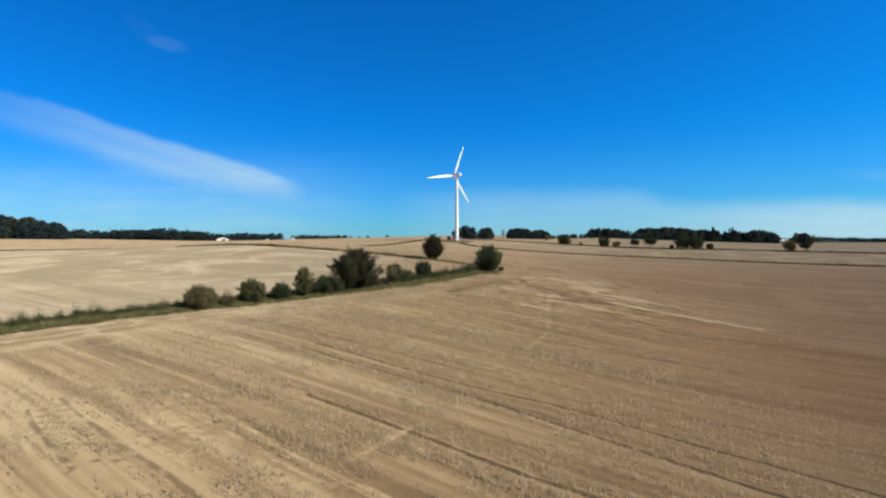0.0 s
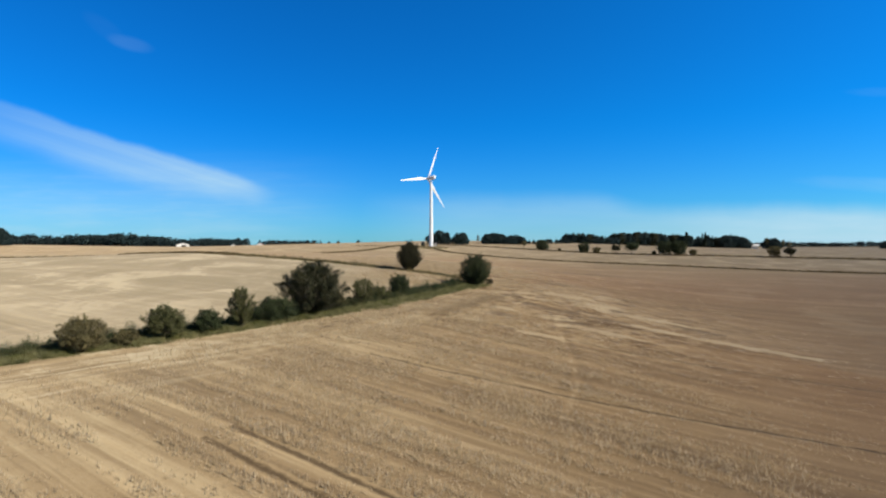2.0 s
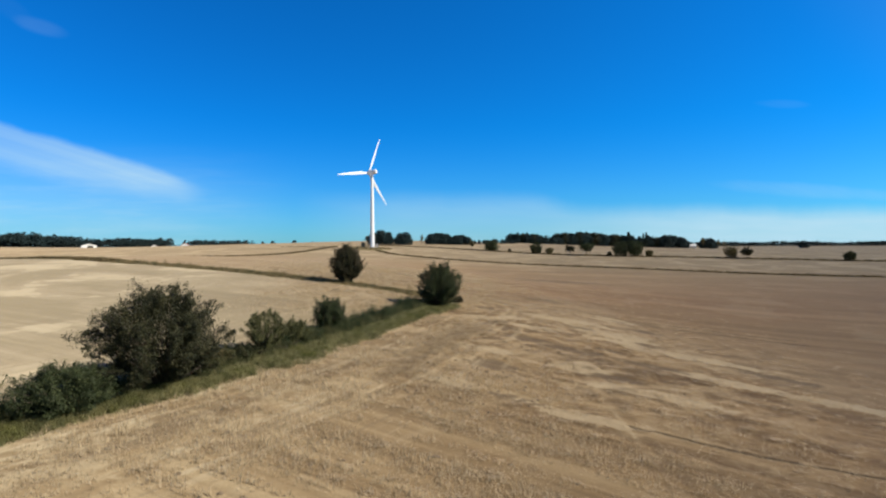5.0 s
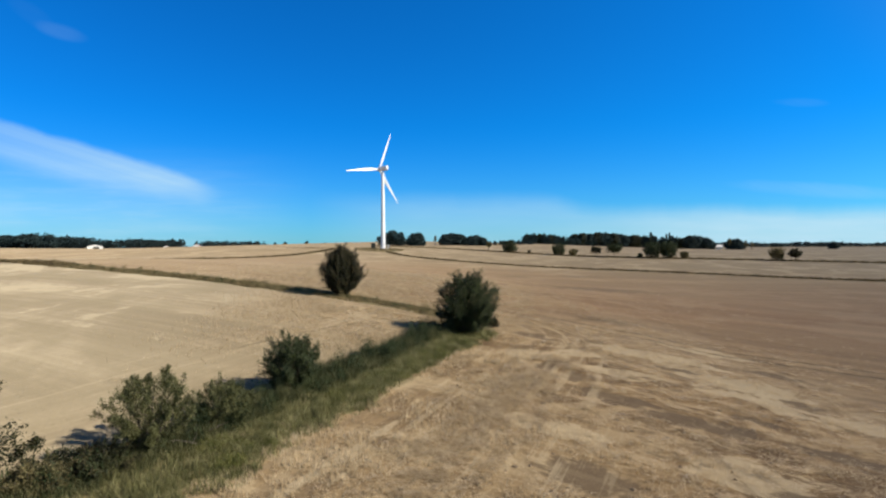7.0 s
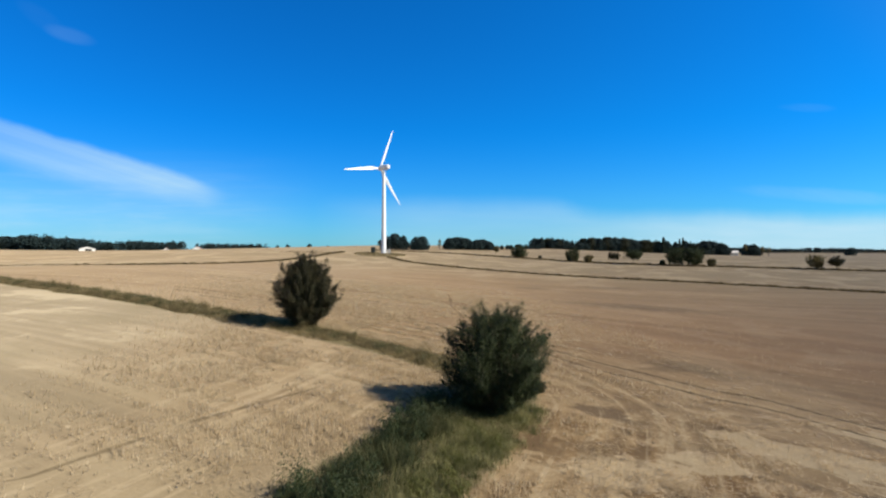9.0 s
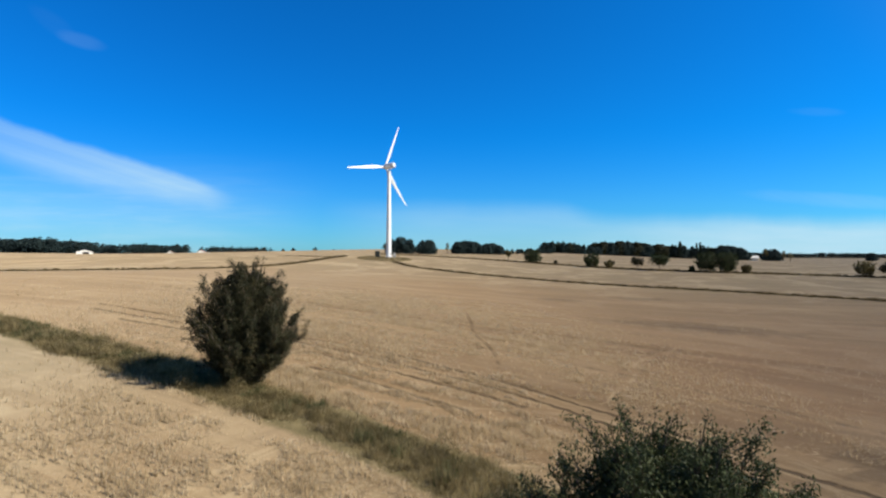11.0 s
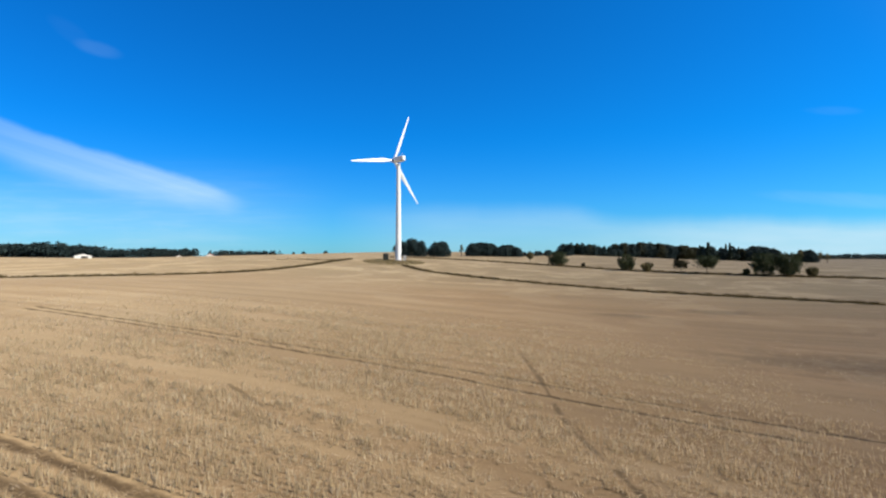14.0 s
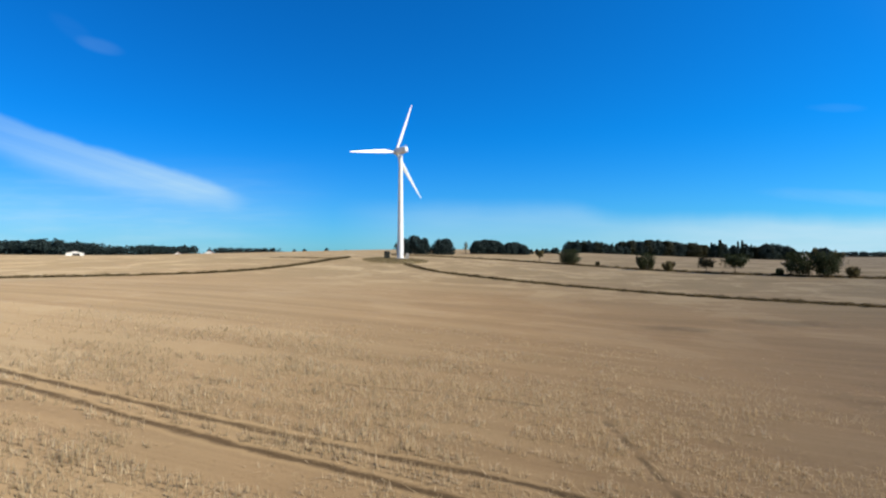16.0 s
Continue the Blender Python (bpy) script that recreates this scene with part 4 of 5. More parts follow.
    for c, n, b, dd in zip(centre, share, blob, d):
        if rng.random() < open_:
            continue
        q = rng.normal(0, 1, (n, 3))
        q /= np.linalg.norm(q, axis=1)[:, None]
        q *= (rng.uniform(0.2, 1.0, n) ** 0.6)[:, None]
        pts.append(c + q * b * ((0.8, 0.8, 1.7) if stems > 2 else (1.0, 1.0, 0.85)))
        outs.append(q + dd * 0.7)
    tw = np.concatenate(tips)
    pick = tw[rng.integers(0, len(tw), int(count * 0.18))]
    pts.append(pick + rng.normal(0, width * 0.035, pick.shape))
    outs.append(rng.normal(0, 1, pick.shape))
    pts, outs = np.concatenate(pts), np.concatenate(outs)
    # a filled heart, so that no hole shows through
    n = int(count * 0.28)
    q = rng.normal(0, 1, (n, 3))
    q *= (rng.uniform(0, 1, n) ** 0.4 / np.linalg.norm(q, axis=1))[:, None] * 0.72
    heart = q * (0.5 * width, 0.5 * width, 0.5 * (height - lowest)) + (0, 0, 0.5 * (height + lowest))
    pts, outs = np.concatenate([pts, heart]), np.concatenate([outs, rng.normal(0, 1, heart.shape)])
    # stray shoots that stick out of the outline
    shoots = []
    for _ in range(int((16 + width * 5) * (2.6 if stems > 2 else 1.2))):
        j = rng.integers(0, k)
        dirn = d[j] * 0.7 + np.array([0, 0, 0.75]) + rng.normal(0, 0.22, 3)
        reach = blob[j] + rng.uniform(0.02, 0.075) * width
        shoots.append(centre[j] + dirn * reach * rng.uniform(0.3, 1.0, 46)[:, None] + rng.normal(0, 0.035, (46, 3)))
    sh = np.concatenate(shoots)
    pts, outs = np.concatenate([pts, sh]), np.concatenate([outs, rng.normal(0, 1, sh.shape)])
    pts[:, 2] = np.where(pts[:, 2] > height, height + (pts[:, 2] - height) * 0.35, pts[:, 2])
    keep = pts[:, 2] > 0.02
    pts, outs = pts[keep], outs[keep]
    v, f = leaf_quads(rng, pts, size, outs)
    part("crown", raw_mesh("crown", v, f, leaf), leaf, tree)
    return tree


def make_bush(name, seed, height, width, leaf, size, count, bare=0.06, foot=0.35, widest=0.52, arms=48, open_=0.0, up=0.32, label="", category="bush", group=""):
    """Many arms rise from one root and fan out to a rounded, uneven outline; leafy twigs stand off them.
    bare: leafless share of the height; foot: how wide the crown starts; widest: where it is broadest; up: how steeply the shoots stand."""
    g = np.random.default_rng(seed)
    bush = tagged(new(name), label, category, group)
    phase = g.uniform(0, 6.28, 3)

    def outline(u):
        low = foot + (1 - foot) * np.sin(0.5 * np.pi * np.clip((u - bare) / (widest - bare), 0, 1))
        high = np.clip(1 - ((u - widest) / (1.0 - widest)) ** 2, 0, 1) ** 0.72
        return np.where(u < widest, low, high)

    limbs, pts, outs, ways = [], [], [], []
    stem = max(0.02, 0.010 * height)
    share = max(3, int(count * 0.80 / (arms * 11)))
    for i in range(arms):
        u = bare + (0.985 - bare) * (0.10 + 0.90 * ((i + g.uniform(0, 1)) / arms)) ** 0.85
        az = i * 2.39996 + g.normal(0, 0.25)
        lobe = 1 + 0.12 * math.sin(2 * az + phase[0]) + 0.08 * math.sin(3 * az + 4 * u + phase[1]) + 0.06 * math.sin(5 * az + 7 * u + phase[2])
        r = 0.5 * width * float(outline(u)) * lobe * g.uniform(0.70, 0.94)
        flat = np.array([math.cos(az), math.sin(az), 0.0])
        root = flat * 0.05 * width * g.uniform(0.1, 1.0) * min(1.0, foot * 2) + (0, 0, -0.2)
        tip = flat * r + (0, 0, height * u * g.uniform(0.90, 0.98) * (1 + 0.05 * math.sin(2 * az + phase[1])))
        bend = flat * r * g.uniform(0.25, 0.55) + (0, 0, tip[2] * g.uniform(0.50, 0.72))
        q = np.linspace(0, 1, 8)[:, None]
        arm = root * (1 - q) ** 2 + bend * 2 * q * (1 - q) + tip * q**2 + g.normal(0, 0.012 * height, (8, 3)) * q
        limbs.append((arm, stem * (1.3 - 1.15 * q[:, 0]) * (1.5 if i % 9 == 0 else 0.8)))
        if g.random() < open_:
            continue
        along = arm[-1] - arm[-3]
        along /= np.linalg.norm(along) + 1e-9
        for _ in range(11):
            s = g.uniform(0.30, 1.0) ** 0.55
            if s * u < bare * 1.1:
                continue
            p = np.array([np.interp(s, q[:, 0], arm[:, k]) for k in range(3)])
            way = along * 0.65 + flat * (0.5 - 0.3 * up) * s + np.array([0, 0, up]) + g.normal(0, 0.40, 3)
            way /= np.linalg.norm(way)
            long = width * g.uniform(0.055, 0.12) * (0.7 + 0.4 * s)
            e = np.linspace(0, 1, 4)[:, None]
            twig = p + way * long * e + (0, 0, 0.12 * long) * e**2
            limbs.append((twig, stem * 0.22 * (1.2 - e[:, 0])))
            n = int(share * g.uniform(0.5, 1.5))
            f = g.uniform(0.05, 1.06, n)[:, None]
            thick = long * 0.24 * (1.25 - 0.90 * f)
            pts.append(p + way * long * f + g.normal(0, 1, (n, 3)) * thick)
            outs.append(g.normal(0, 0.4, (n, 3)) + way * 0.35 + flat * 0.6)
            ways.append(np.repeat(way[None], n, 0))
    # leaves deeper in, that close the crown
    n = int(count * 0.22)
    u = bare + (0.93 - bare) * g.uniform(0, 1, n)
    a = g.uniform(0, 6.28, n)
    r = 0.5 * width * outline(u) * 0.72 * np.sqrt(g.uniform(0, 1, n))
    pts.append(np.c_[r * np.cos(a), r * np.sin(a), u * height * 0.95])
    outs.append(g.normal(0, 1, (n, 3)))
    ways.append(g.normal(0, 0.4, (n, 3)) + (0, 0, 0.8))
    pts, outs, ways = np.concatenate(pts), np.concatenate(outs), np.concatenate(ways)
    keep = pts[:, 2] > 0.03
    v, f = tubes(limbs, 3)
    part("trunk", raw_mesh("trunk", v, f, BARK, True), BARK, bush, "brown stems that fork from the root")
    v, f = leaf_quads(g, pts[keep], size, outs[keep], ways[keep], 0.42)
    part("crown", raw_mesh("crown", v, f, leaf), leaf, bush)
    return bush


def plant(tree, x, y, turn=0.0, sink=0.05, scale=1.0):
    tree.matrix_basis = pose(x, y, ground_at(x, y) - sink, 0, 0, turn) @ Matrix.Scale(scale, 4)
    return tree


HG = "bushes along the hedge"
for kind, seed, h, w, leaf, size, count, bare, foot, widest, arms, gap, up, x, y, label in (
    ("bush", 11, 5.1, 5.35, LEAF, 0.036, 150000, 0.02, 0.60, 0.58, 130, 0.0, 0.7, 3.95, 97.3, "dense dark green bush at the end of the grass strip"),
    ("bush", 12, 5.75, 4.9, LEAF_BROWN, 0.038, 170000, 0.02, 0.50, 0.56, 175, 0.0, 0.75, -7.75, 113.5, "tall dark bush with brownish leaves standing alone"),
    ("tree", 13, 5.7, 7.7, LEAF_DUSK, 0.058, 90000, 0.05, 0.32, 0.52, 70, 0.05, 0.10, -15.2, 69.2, "broad dark-leaved tree in the hedge"),
    ("tree", 14, 3.4, 3.5, LEAF, 0.034, 60000, 0.17, 0.15, 0.60, 70, 0.0, 0.7, -7.2, 82.8, "small dark green tree on a short trunk"),
    ("bush", 15, 3.1, 3.6, LEAF_MOSS, 0.036, 40000, 0.08, 0.30, 0.66, 36, 0.12, 0.5, -11.0, 76.2, "loose olive green bush in the hedge"),
    ("bush", 16, 1.8, 3.2, LEAF_MOSS, 0.036, 26000, 0.0, 0.6, 0.5, 36, 0.0, 0.35, -9.4, 79.0, "low dark green bush in the hedge"),
    ("bush", 17, 2.3, 5.0, LEAF, 0.048, 40000, 0.0, 0.7, 0.45, 70, 0.0, 0.35, -18.1, 65.4, "low spreading dark green bush in the hedge"),
    ("tree", 18, 3.9, 2.9, LEAF_MOSS, 0.045, 30000, 0.08, 0.35, 0.62, 54, 0.05, 0.6, -20.1, 61.8, "narrow olive green tree in the hedge"),
    ("bush", 19, 2.1, 2.8, LEAF, 0.048, 20000, 0.0, 0.6, 0.5, 56, 0.0, 0.35, -22.2, 59.8, "low dark green bush in the hedge"),
    ("bush", 20, 2.9, 3.6, LEAF_MOSS, 0.048, 30000, 0.04, 0.5, 0.55, 66, 0.06, 0.35, -24.6, 57.2, "rounded olive green bush in the hedge"),
    ("bush", 21, 2.7, 3.9, LEAF_OLIVE, 0.048, 30000, 0.02, 0.5, 0.52, 66, 0.05, 0.35, -28.4, 52.8, "rounded olive green bush in the hedge"),
    ("bush", 22, 1.3, 2.4, LEAF_OLIVE, 0.07, 5000, 0.0, 0.6, 0.5, 26, 0.0, 0.35, -26.4, 54.8, "knee-high olive green shrub in the hedge"),
    ("bush", 23, 1.1, 2.4, LEAF_OLIVE, 0.05, 7000, 0.0, 0.6, 0.5, 26, 0.0, 0.35, -13.2, 73.4, "low olive green bush in the hedge"),
    ("bush", 25, 1.0, 3.0, LEAF_BROWN, 0.05, 8000, 0.0, 0.7, 0.45, 30, 0.0, 0.35, -12.2, 74.6, "low dark brushwood under the hedge"),
    ("bush", 24, 0.9, 1.3, LEAF_BROWN, 0.05, 2500, 0.0, 0.5, 0.5, 20, 0.0, 0.35, 6.6, 100.2, "small brownish shrub at the tip of the grass strip"),
):
    plant(make_bush(kind, seed, h, w, leaf, size, count, bare, foot, widest, arms, gap, up, label, kind, HG), x, y, sink=0.5 if bare > 0.15 else 0.05)

BG = "bushes along the far ditch"
ROW = [
    ("tree", 31, 5.6, 3.4, 0.42, 1, 0.25, 52.0, 340.5, LEAF_OLIVE, "thin small tree on the far ditch"),
    ("bush", 32, 6.0, 9.5, 0.0, 4, 0.05, 62.5, 331.0, LEAF, "wide dark green bush on the far ditch"),
    ("bush", 33, 1.8, 1.6, 0.0, 3, 0.0, 70.5, 322.0, LEAF_BROWN, "small brownish shrub on the far ditch"),
    ("bush", 34, 6.0, 6.2, 0.0, 3, 0.0, 78.2, 296.5, LEAF, "dense dark green bush on the far ditch"),
    ("bush", 35, 3.2, 4.0, 0.0, 3, 0.2, 83.5, 291.0, LEAF_OLIVE, "low olive green bush on the far ditch"),
    ("tree", 36, 4.8, 4.6, 0.35, 1, 0.4, 90.6, 281.0, LEAF_BROWN, "sparse small tree with thin leaves on the far ditch"),
    ("tree", 37, 5.8, 7.6, 0.38, 1, 0.0, 97.2, 276.8, LEAF, "flat-topped tree on a bare trunk on the far ditch"),
    ("bush", 38, 2.2, 1.8, 0.0, 3, 0.0, 105.0, 268.0, LEAF, "small dark green shrub on the far ditch"),
    ("bush", 39, 6.8, 8.6, 0.0, 5, 0.0, 110.5, 267.0, LEAF, "broad dark green bush on the far ditch"),
    ("bush", 40, 7.2, 7.4, 0.0, 5, 0.0, 115.5, 263.5, LEAF, "tall dark green bush on the far ditch"),
    ("bush", 41, 2.9, 3.2, 0.0, 3, 0.1, 120.6, 260.5, LEAF_OLIVE, "low olive green bush on the far ditch"),
    ("bush", 42, 5.0, 5.6, 0.1, 3, 0.25, 148.5, 243.0, LEAF_OLIVE, "loose olive green bush on the far ditch"),
    ("tree", 43, 4.8, 5.0, 0.3, 1, 0.25, 153.5, 239.5, LEAF_BROWN, "sparse brownish tree on the far ditch"),
    ("bush", 44, 3.6, 4.2, 0.0, 3, 0.0, 184.0, 221.0, LEAF, "rounded dark green bush on the far ditch"),
]
for kind, seed, h, w, clear, stems, gap, x, y, leaf, label in ROW:
    plant(make_tree(kind, seed, h, w, leaf, 0.17, int(900 + 70 * w * h), clear, stems, open_=gap, tall=0.7 if clear > 0.3 else 0.6, label=label, category=kind, group=BG), x, y)

# woods: some model trees, then copies of them
def make_dome(seed, width, leaf, count, size, label, foot=0.0, lobes=9, gaps=0.0):
    """A full-grown tree seen from far: a crown of overlapping rounded boughs down to the ground, or to a bare trunk."""
    g = np.random.default_rng(seed)
    tree = tagged(new("tree"), label, "tree", "trees of the woods")
    limbs = [(np.array([(0, 0, -0.3), (0.1, 0.05, 3.0), (0.0, 0.1, 7.5)]), np.array([0.34, 0.24, 0.06]))]
    pts, outs = [], []
    low = foot * 10.0
    for i in range(lobes):
        if i and g.random() < gaps:
            continue
        az, up = i * 2.39996 + g.normal(0, 0.3), (i + 0.5) / lobes
        h = low + (9.0 - low) * (0.22 + 0.62 * up)
        reach = 0.5 * width * (1 - up**2.2) * g.uniform(0.50, 0.66) if i < lobes - 1 else 0.0
        rad = np.array([0.5 * width * g.uniform(0.42, 0.56)] * 2 + [(10.0 - low) * g.uniform(0.20, 0.27)]) * (1.12 - 0.38 * up)
        c = np.array([math.cos(az) * reach, math.sin(az) * reach, min(h, 10.0 - rad[2])])
        limbs.append((np.array([(0, 0, max(0.5, 0.45 * c[2])), (0.5 * c[0], 0.5 * c[1], 0.75 * c[2]), c]), np.array([0.14, 0.09, 0.03])))
        n = count // lobes
        d = g.normal(0, 1, (n, 3))
        d /= np.linalg.norm(d, axis=1)[:, None]
        pts.append(c + d * rad * (g.uniform(0.55, 1.0, (n, 1)) ** 0.4))
        outs.append(d)
    if foot < 0.05:
        n = count // 4
        a, q = g.uniform(0, 6.28, n), np.sqrt(g.uniform(0.2, 1, n))
        pts.append(np.c_[np.cos(a) * q * 0.46 * width, np.sin(a) * q * 0.46 * width, g.uniform(0, 3.6, n)])
        outs.append(np.c_[np.cos(a), np.sin(a), np.zeros(n)])
    pts, outs = np.concatenate(pts), np.concatenate(outs)
    keep = pts[:, 2] > 0.05
    v, f = tubes(limbs, 4)
    part("trunk", raw_mesh("trunk", v, f, BARK, True), BARK, tree, "brown trunk and limbs")
    v, f = leaf_quads(g, pts[keep], size, outs[keep] * 1.4)
    part("crown", raw_mesh("crown", v, f, leaf), leaf, tree)
    return tree


WOOD = [
    make_dome(51, 9.5, LEAF_FAR_HAZE, 2600, 0.36, "round dark green tree at the edge of a wood"),
    make_dome(52, 8.0, LEAF_FAR_HAZE, 2200, 0.36, "dark green tree at the edge of a wood", lobes=8),
    make_dome(53, 12.0, LEAF_FAR_HAZE, 3000, 0.38, "wide dark green tree at the edge of a wood", lobes=11),
    make_dome(54, 5.5, LEAF_OLIVE, 900, 0.26, "thin airy tree at the edge of a wood", 0.28, 8, 0.25),
    make_dome(55, 10.5, LEAF_DUSK, 2600, 0.38, "broad brownish green tree at the edge of a wood", lobes=10),
]


def make_fir(seed):
    rng = np.random.default_rng(seed)
    fir = tagged(new("fir_tree"), "dark pointed fir tree at the edge of a wood", "tree", "trees of the woods")
    v, f = tubes([(np.array([(0, 0, -0.3), (0.03, 0, 4), (0, 0.05, 9.6)]), np.array([0.2, 0.14, 0.03]))], 6)
    part("trunk", raw_mesh("trunk", v, f, BARK, True), BARK, fir)
    n = 800
    h = rng.uniform(0.08, 1.0, n) ** 0.9
    a = rng.uniform(0, 6.28, n)
    r = (1 - h) * 2.3 * rng.uniform(0.35, 1.0, n) * (0.8 + 0.35 * np.sin(h * 46 + a)) + 0.12
    v, f = leaf_quads(rng, np.c_[r * np.cos(a), r * np.sin(a), h * 10.0 - 0.15 * r], 0.40)
    part("crown", raw_mesh("crown", v, f, LEAF_FIR), LEAF_FIR, fir)
    return fir


FIR = make_fir(61)
rng = random.Random(7)
used = set()


def stand(model, x, y, h):
    """Puts the model tree, or a copy of it, on the ground with the height h."""
    m = pose(x, y, ground_at(x, y) - 0.1, 0, 0, rng.uniform(0, 360)) @ Matrix.Scale(h / 10.0, 4)
    if model not in used:
        used.add(model)
        model.matrix_basis = m
        return model
    made = copy_thing(model, pose(0, 0, 0))
    made.matrix_basis = m
    return made


def wood(x0, y0, x1, y1, n, h0, h1, models, deep=10.0):
    for i in range(n):
        s = (i + 0.5 + rng.uniform(-0.35, 0.35)) / n
        d = rng.uniform(0, deep)
        stand(rng.choice(models), x0 + (x1 - x0) * s, y0 + (y1 - y0) * s + d, (h0 + (h1 - h0) * s) * (0.84 + 0.20 * math.sin(math.pi * s)) + rng.uniform(-0.035, 0.035) * (h0 + h1))


for x, y, h, k in ((-7.5, 424, 10.5, 0), (-1.5, 427, 12.5, 2), (4.0, 424, 11.0, 1), (12.5, 424, 10.5, 0), (16.5, 426, 11.0, 2), (31.5, 454, 8.5, 3), (-12, 424, 7.5, 3)):
    stand(WOOD[k], x, y, h)
wood(37, 453, 56, 453, 15, 10.5, 10.0, WOOD[:3])
wood(54, 452, 72, 452, 13, 8.0, 9.0, WOOD[:3])
wood(76, 470, 130, 520, 10, 4.0, 5.5, WOOD[:3])
wood(142, 598, 190, 595, 20, 13.0, 11.0, [WOOD[1], FIR, WOOD[0], WOOD[4]])
wood(196, 620, 222, 650, 3, 9.0, 12.0, WOOD[:3])
wood(220, 654, 312, 649, 40, 19.5, 17.5, [WOOD[0], WOOD[2], WOOD[4]], 14)
wood(243, 532, 258, 531, 6, 14.0, 14.5, [FIR, WOOD[1], FIR])
wood(264, 531, 277, 530, 6, 15.0, 14.0, [FIR, FIR, WOOD[1]])
wood(280, 531, 314, 529, 10, 14.5, 13.5, [WOOD[2], WOOD[4], WOOD[0]])
wood(329, 528, 354, 527, 7, 14.0, 10.0, [WOOD[3], WOOD[0], WOOD[1]])
wood(-480, 424, -392, 432, 20, 26.0, 24.0, [WOOD[0], WOOD[2], WOOD[4]], 20)
wood(-394, 432, -364, 440, 9, 19.0, 16.0, WOOD[:3], 12)
for x, y, h in ((-311, 1443, 20), (-285, 1442, 22), (-228, 1439, 24), (-180, 1440, 19)):
    stand(WOOD[1], x, y, h)
stand(WOOD[2], 601, 700, 12)


def far_forest(name, nodes, depth, height, height_end, count, label):
    """A closed wood far off: overlapping crowns with an uneven top, over dark undergrowth."""
    g = np.random.default_rng(len(name) + count)
    line = smooth_line(nodes, 4.0)
    i = g.integers(0, len(line), count)
    at = line[i] + g.normal(0, 1, (count, 2)) * (8, depth)
    tall = (height + (height_end - height) * i / len(line)) * g.uniform(0.72, 1.10, count)
    tall *= 1 + 0.14 * np.sin(i * 0.09) + 0.08 * np.sin(i * 0.31)
    pts, outs, size = [], [], []
    for (x, y), h in zip(at, tall):
        n = 42
        d = g.normal(0, 1, (n, 3))
        d /= np.linalg.norm(d, axis=1)[:, None]
        d[:, 2] = np.abs(d[:, 2]) - 0.2
        c = np.array([x, y, ground_at(x, y) + h * 0.52])
        pts.append(c + d * (h * 0.24, h * 0.24, h * 0.46))
        low = g.uniform(0, 0.6, (30, 1)) * h
        pts.append(np.c_[c[0] + g.normal(0, h * 0.30, 30), c[1] + g.normal(0, h * 0.2, 30), c[2] - h * 0.52 + low])
        outs += [d, g.normal(0, 1, (30, 3))]
        size.append(np.full(n + 30, h * 0.08))
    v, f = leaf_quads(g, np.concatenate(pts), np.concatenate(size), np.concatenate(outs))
    tagged(new(name, raw_mesh(name, v, f, LEAF_FAR_HAZE)), label, "forest", kind="stuff")


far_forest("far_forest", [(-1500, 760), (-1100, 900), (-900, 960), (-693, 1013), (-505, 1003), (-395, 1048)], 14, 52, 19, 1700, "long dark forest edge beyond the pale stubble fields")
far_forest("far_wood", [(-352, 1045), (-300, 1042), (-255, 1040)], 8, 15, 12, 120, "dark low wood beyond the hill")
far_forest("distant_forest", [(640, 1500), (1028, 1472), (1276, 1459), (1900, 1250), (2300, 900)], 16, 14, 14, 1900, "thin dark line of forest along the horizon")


# ---- buildings ----
def build_shed(x, y, turn, length, depth, wall_h, ridge_h, wall, roof, label, name="shed", openings=()):
    shed = tagged(new(name), label, name.replace("_", " "))
    shed.matrix_basis = pose(x, y, ground_at(x, y) - 0.1, 0, 0, turn)
    hl, hd = length / 2, depth / 2
    bm = bmesh.new()
    prof = [(-hl, 0), (hl, 0), (hl, wall_h), (0, ridge_h), (-hl, wall_h)]
    loft(bm, [[(a, -hd, b) for a, b in prof], [(a, hd, b) for a, b in prof]])
    for f_ in bm.faces:
        f_.smooth = False
    part("wall", bm, wall, shed)
    for s in (-1, 1):
        bm = bmesh.new()
        over = 0.35
        run = Vector((hl + over, 0, -(ridge_h - wall_h) * (hl + over) / hl))
        pts = []
        for w in (-hd - 0.3, hd + 0.3):
            pts.append([(0, w, ridge_h + 0.02), (s * run.x, w, ridge_h + run.z + 0.02), (s * run.x, w, ridge_h + run.z + 0.17), (0, w, ridge_h + 0.19)])
        loft(bm, pts)
        for f_ in bm.faces:
            f_.smooth = False
        part("roof", bm, roof, shed)
    for kind, ox, ow, oz, oh in openings:
        # a doorway is a solid dark panel on the wall, painted as shade inside
        p = part(kind, box(bmesh.new(), ox, -hd - 0.02, oz + oh / 2, ow, 0.10, oh), DOORWAY_SHADE if kind == "doorway" else GLASS, shed)
        part("frame", box(bmesh.new(), ox, -hd - 0.03, oz + oh + 0.08, ow + 0.3, 0.14, 0.16), wall, p)
    return shed


build_shed(-256, 521, 31, 11.0, 8.0, 1.9, 3.5, SHED_WALL, SHED_ROOF, "low white field shed with a dark open front", openings=(("doorway", 0.8, 4.4, 0.0, 1.8),))
build_shed(-349, 1005, 10, 16, 9, 4.0, 8.5, SHED_WALL, TILE, "white farmhouse with a red tiled roof", "farmhouse", (("window", -3, 1.4, 1.2, 1.4), ("window", 3, 1.4, 1.2, 1.4)))
build_shed(-402, 1008, 20, 11, 8, 3.5, 7.0, SHED_WALL, TILE, "small white farmhouse in front of the forest", "farmhouse", (("window", 0, 1.4, 1.2, 1.4),))
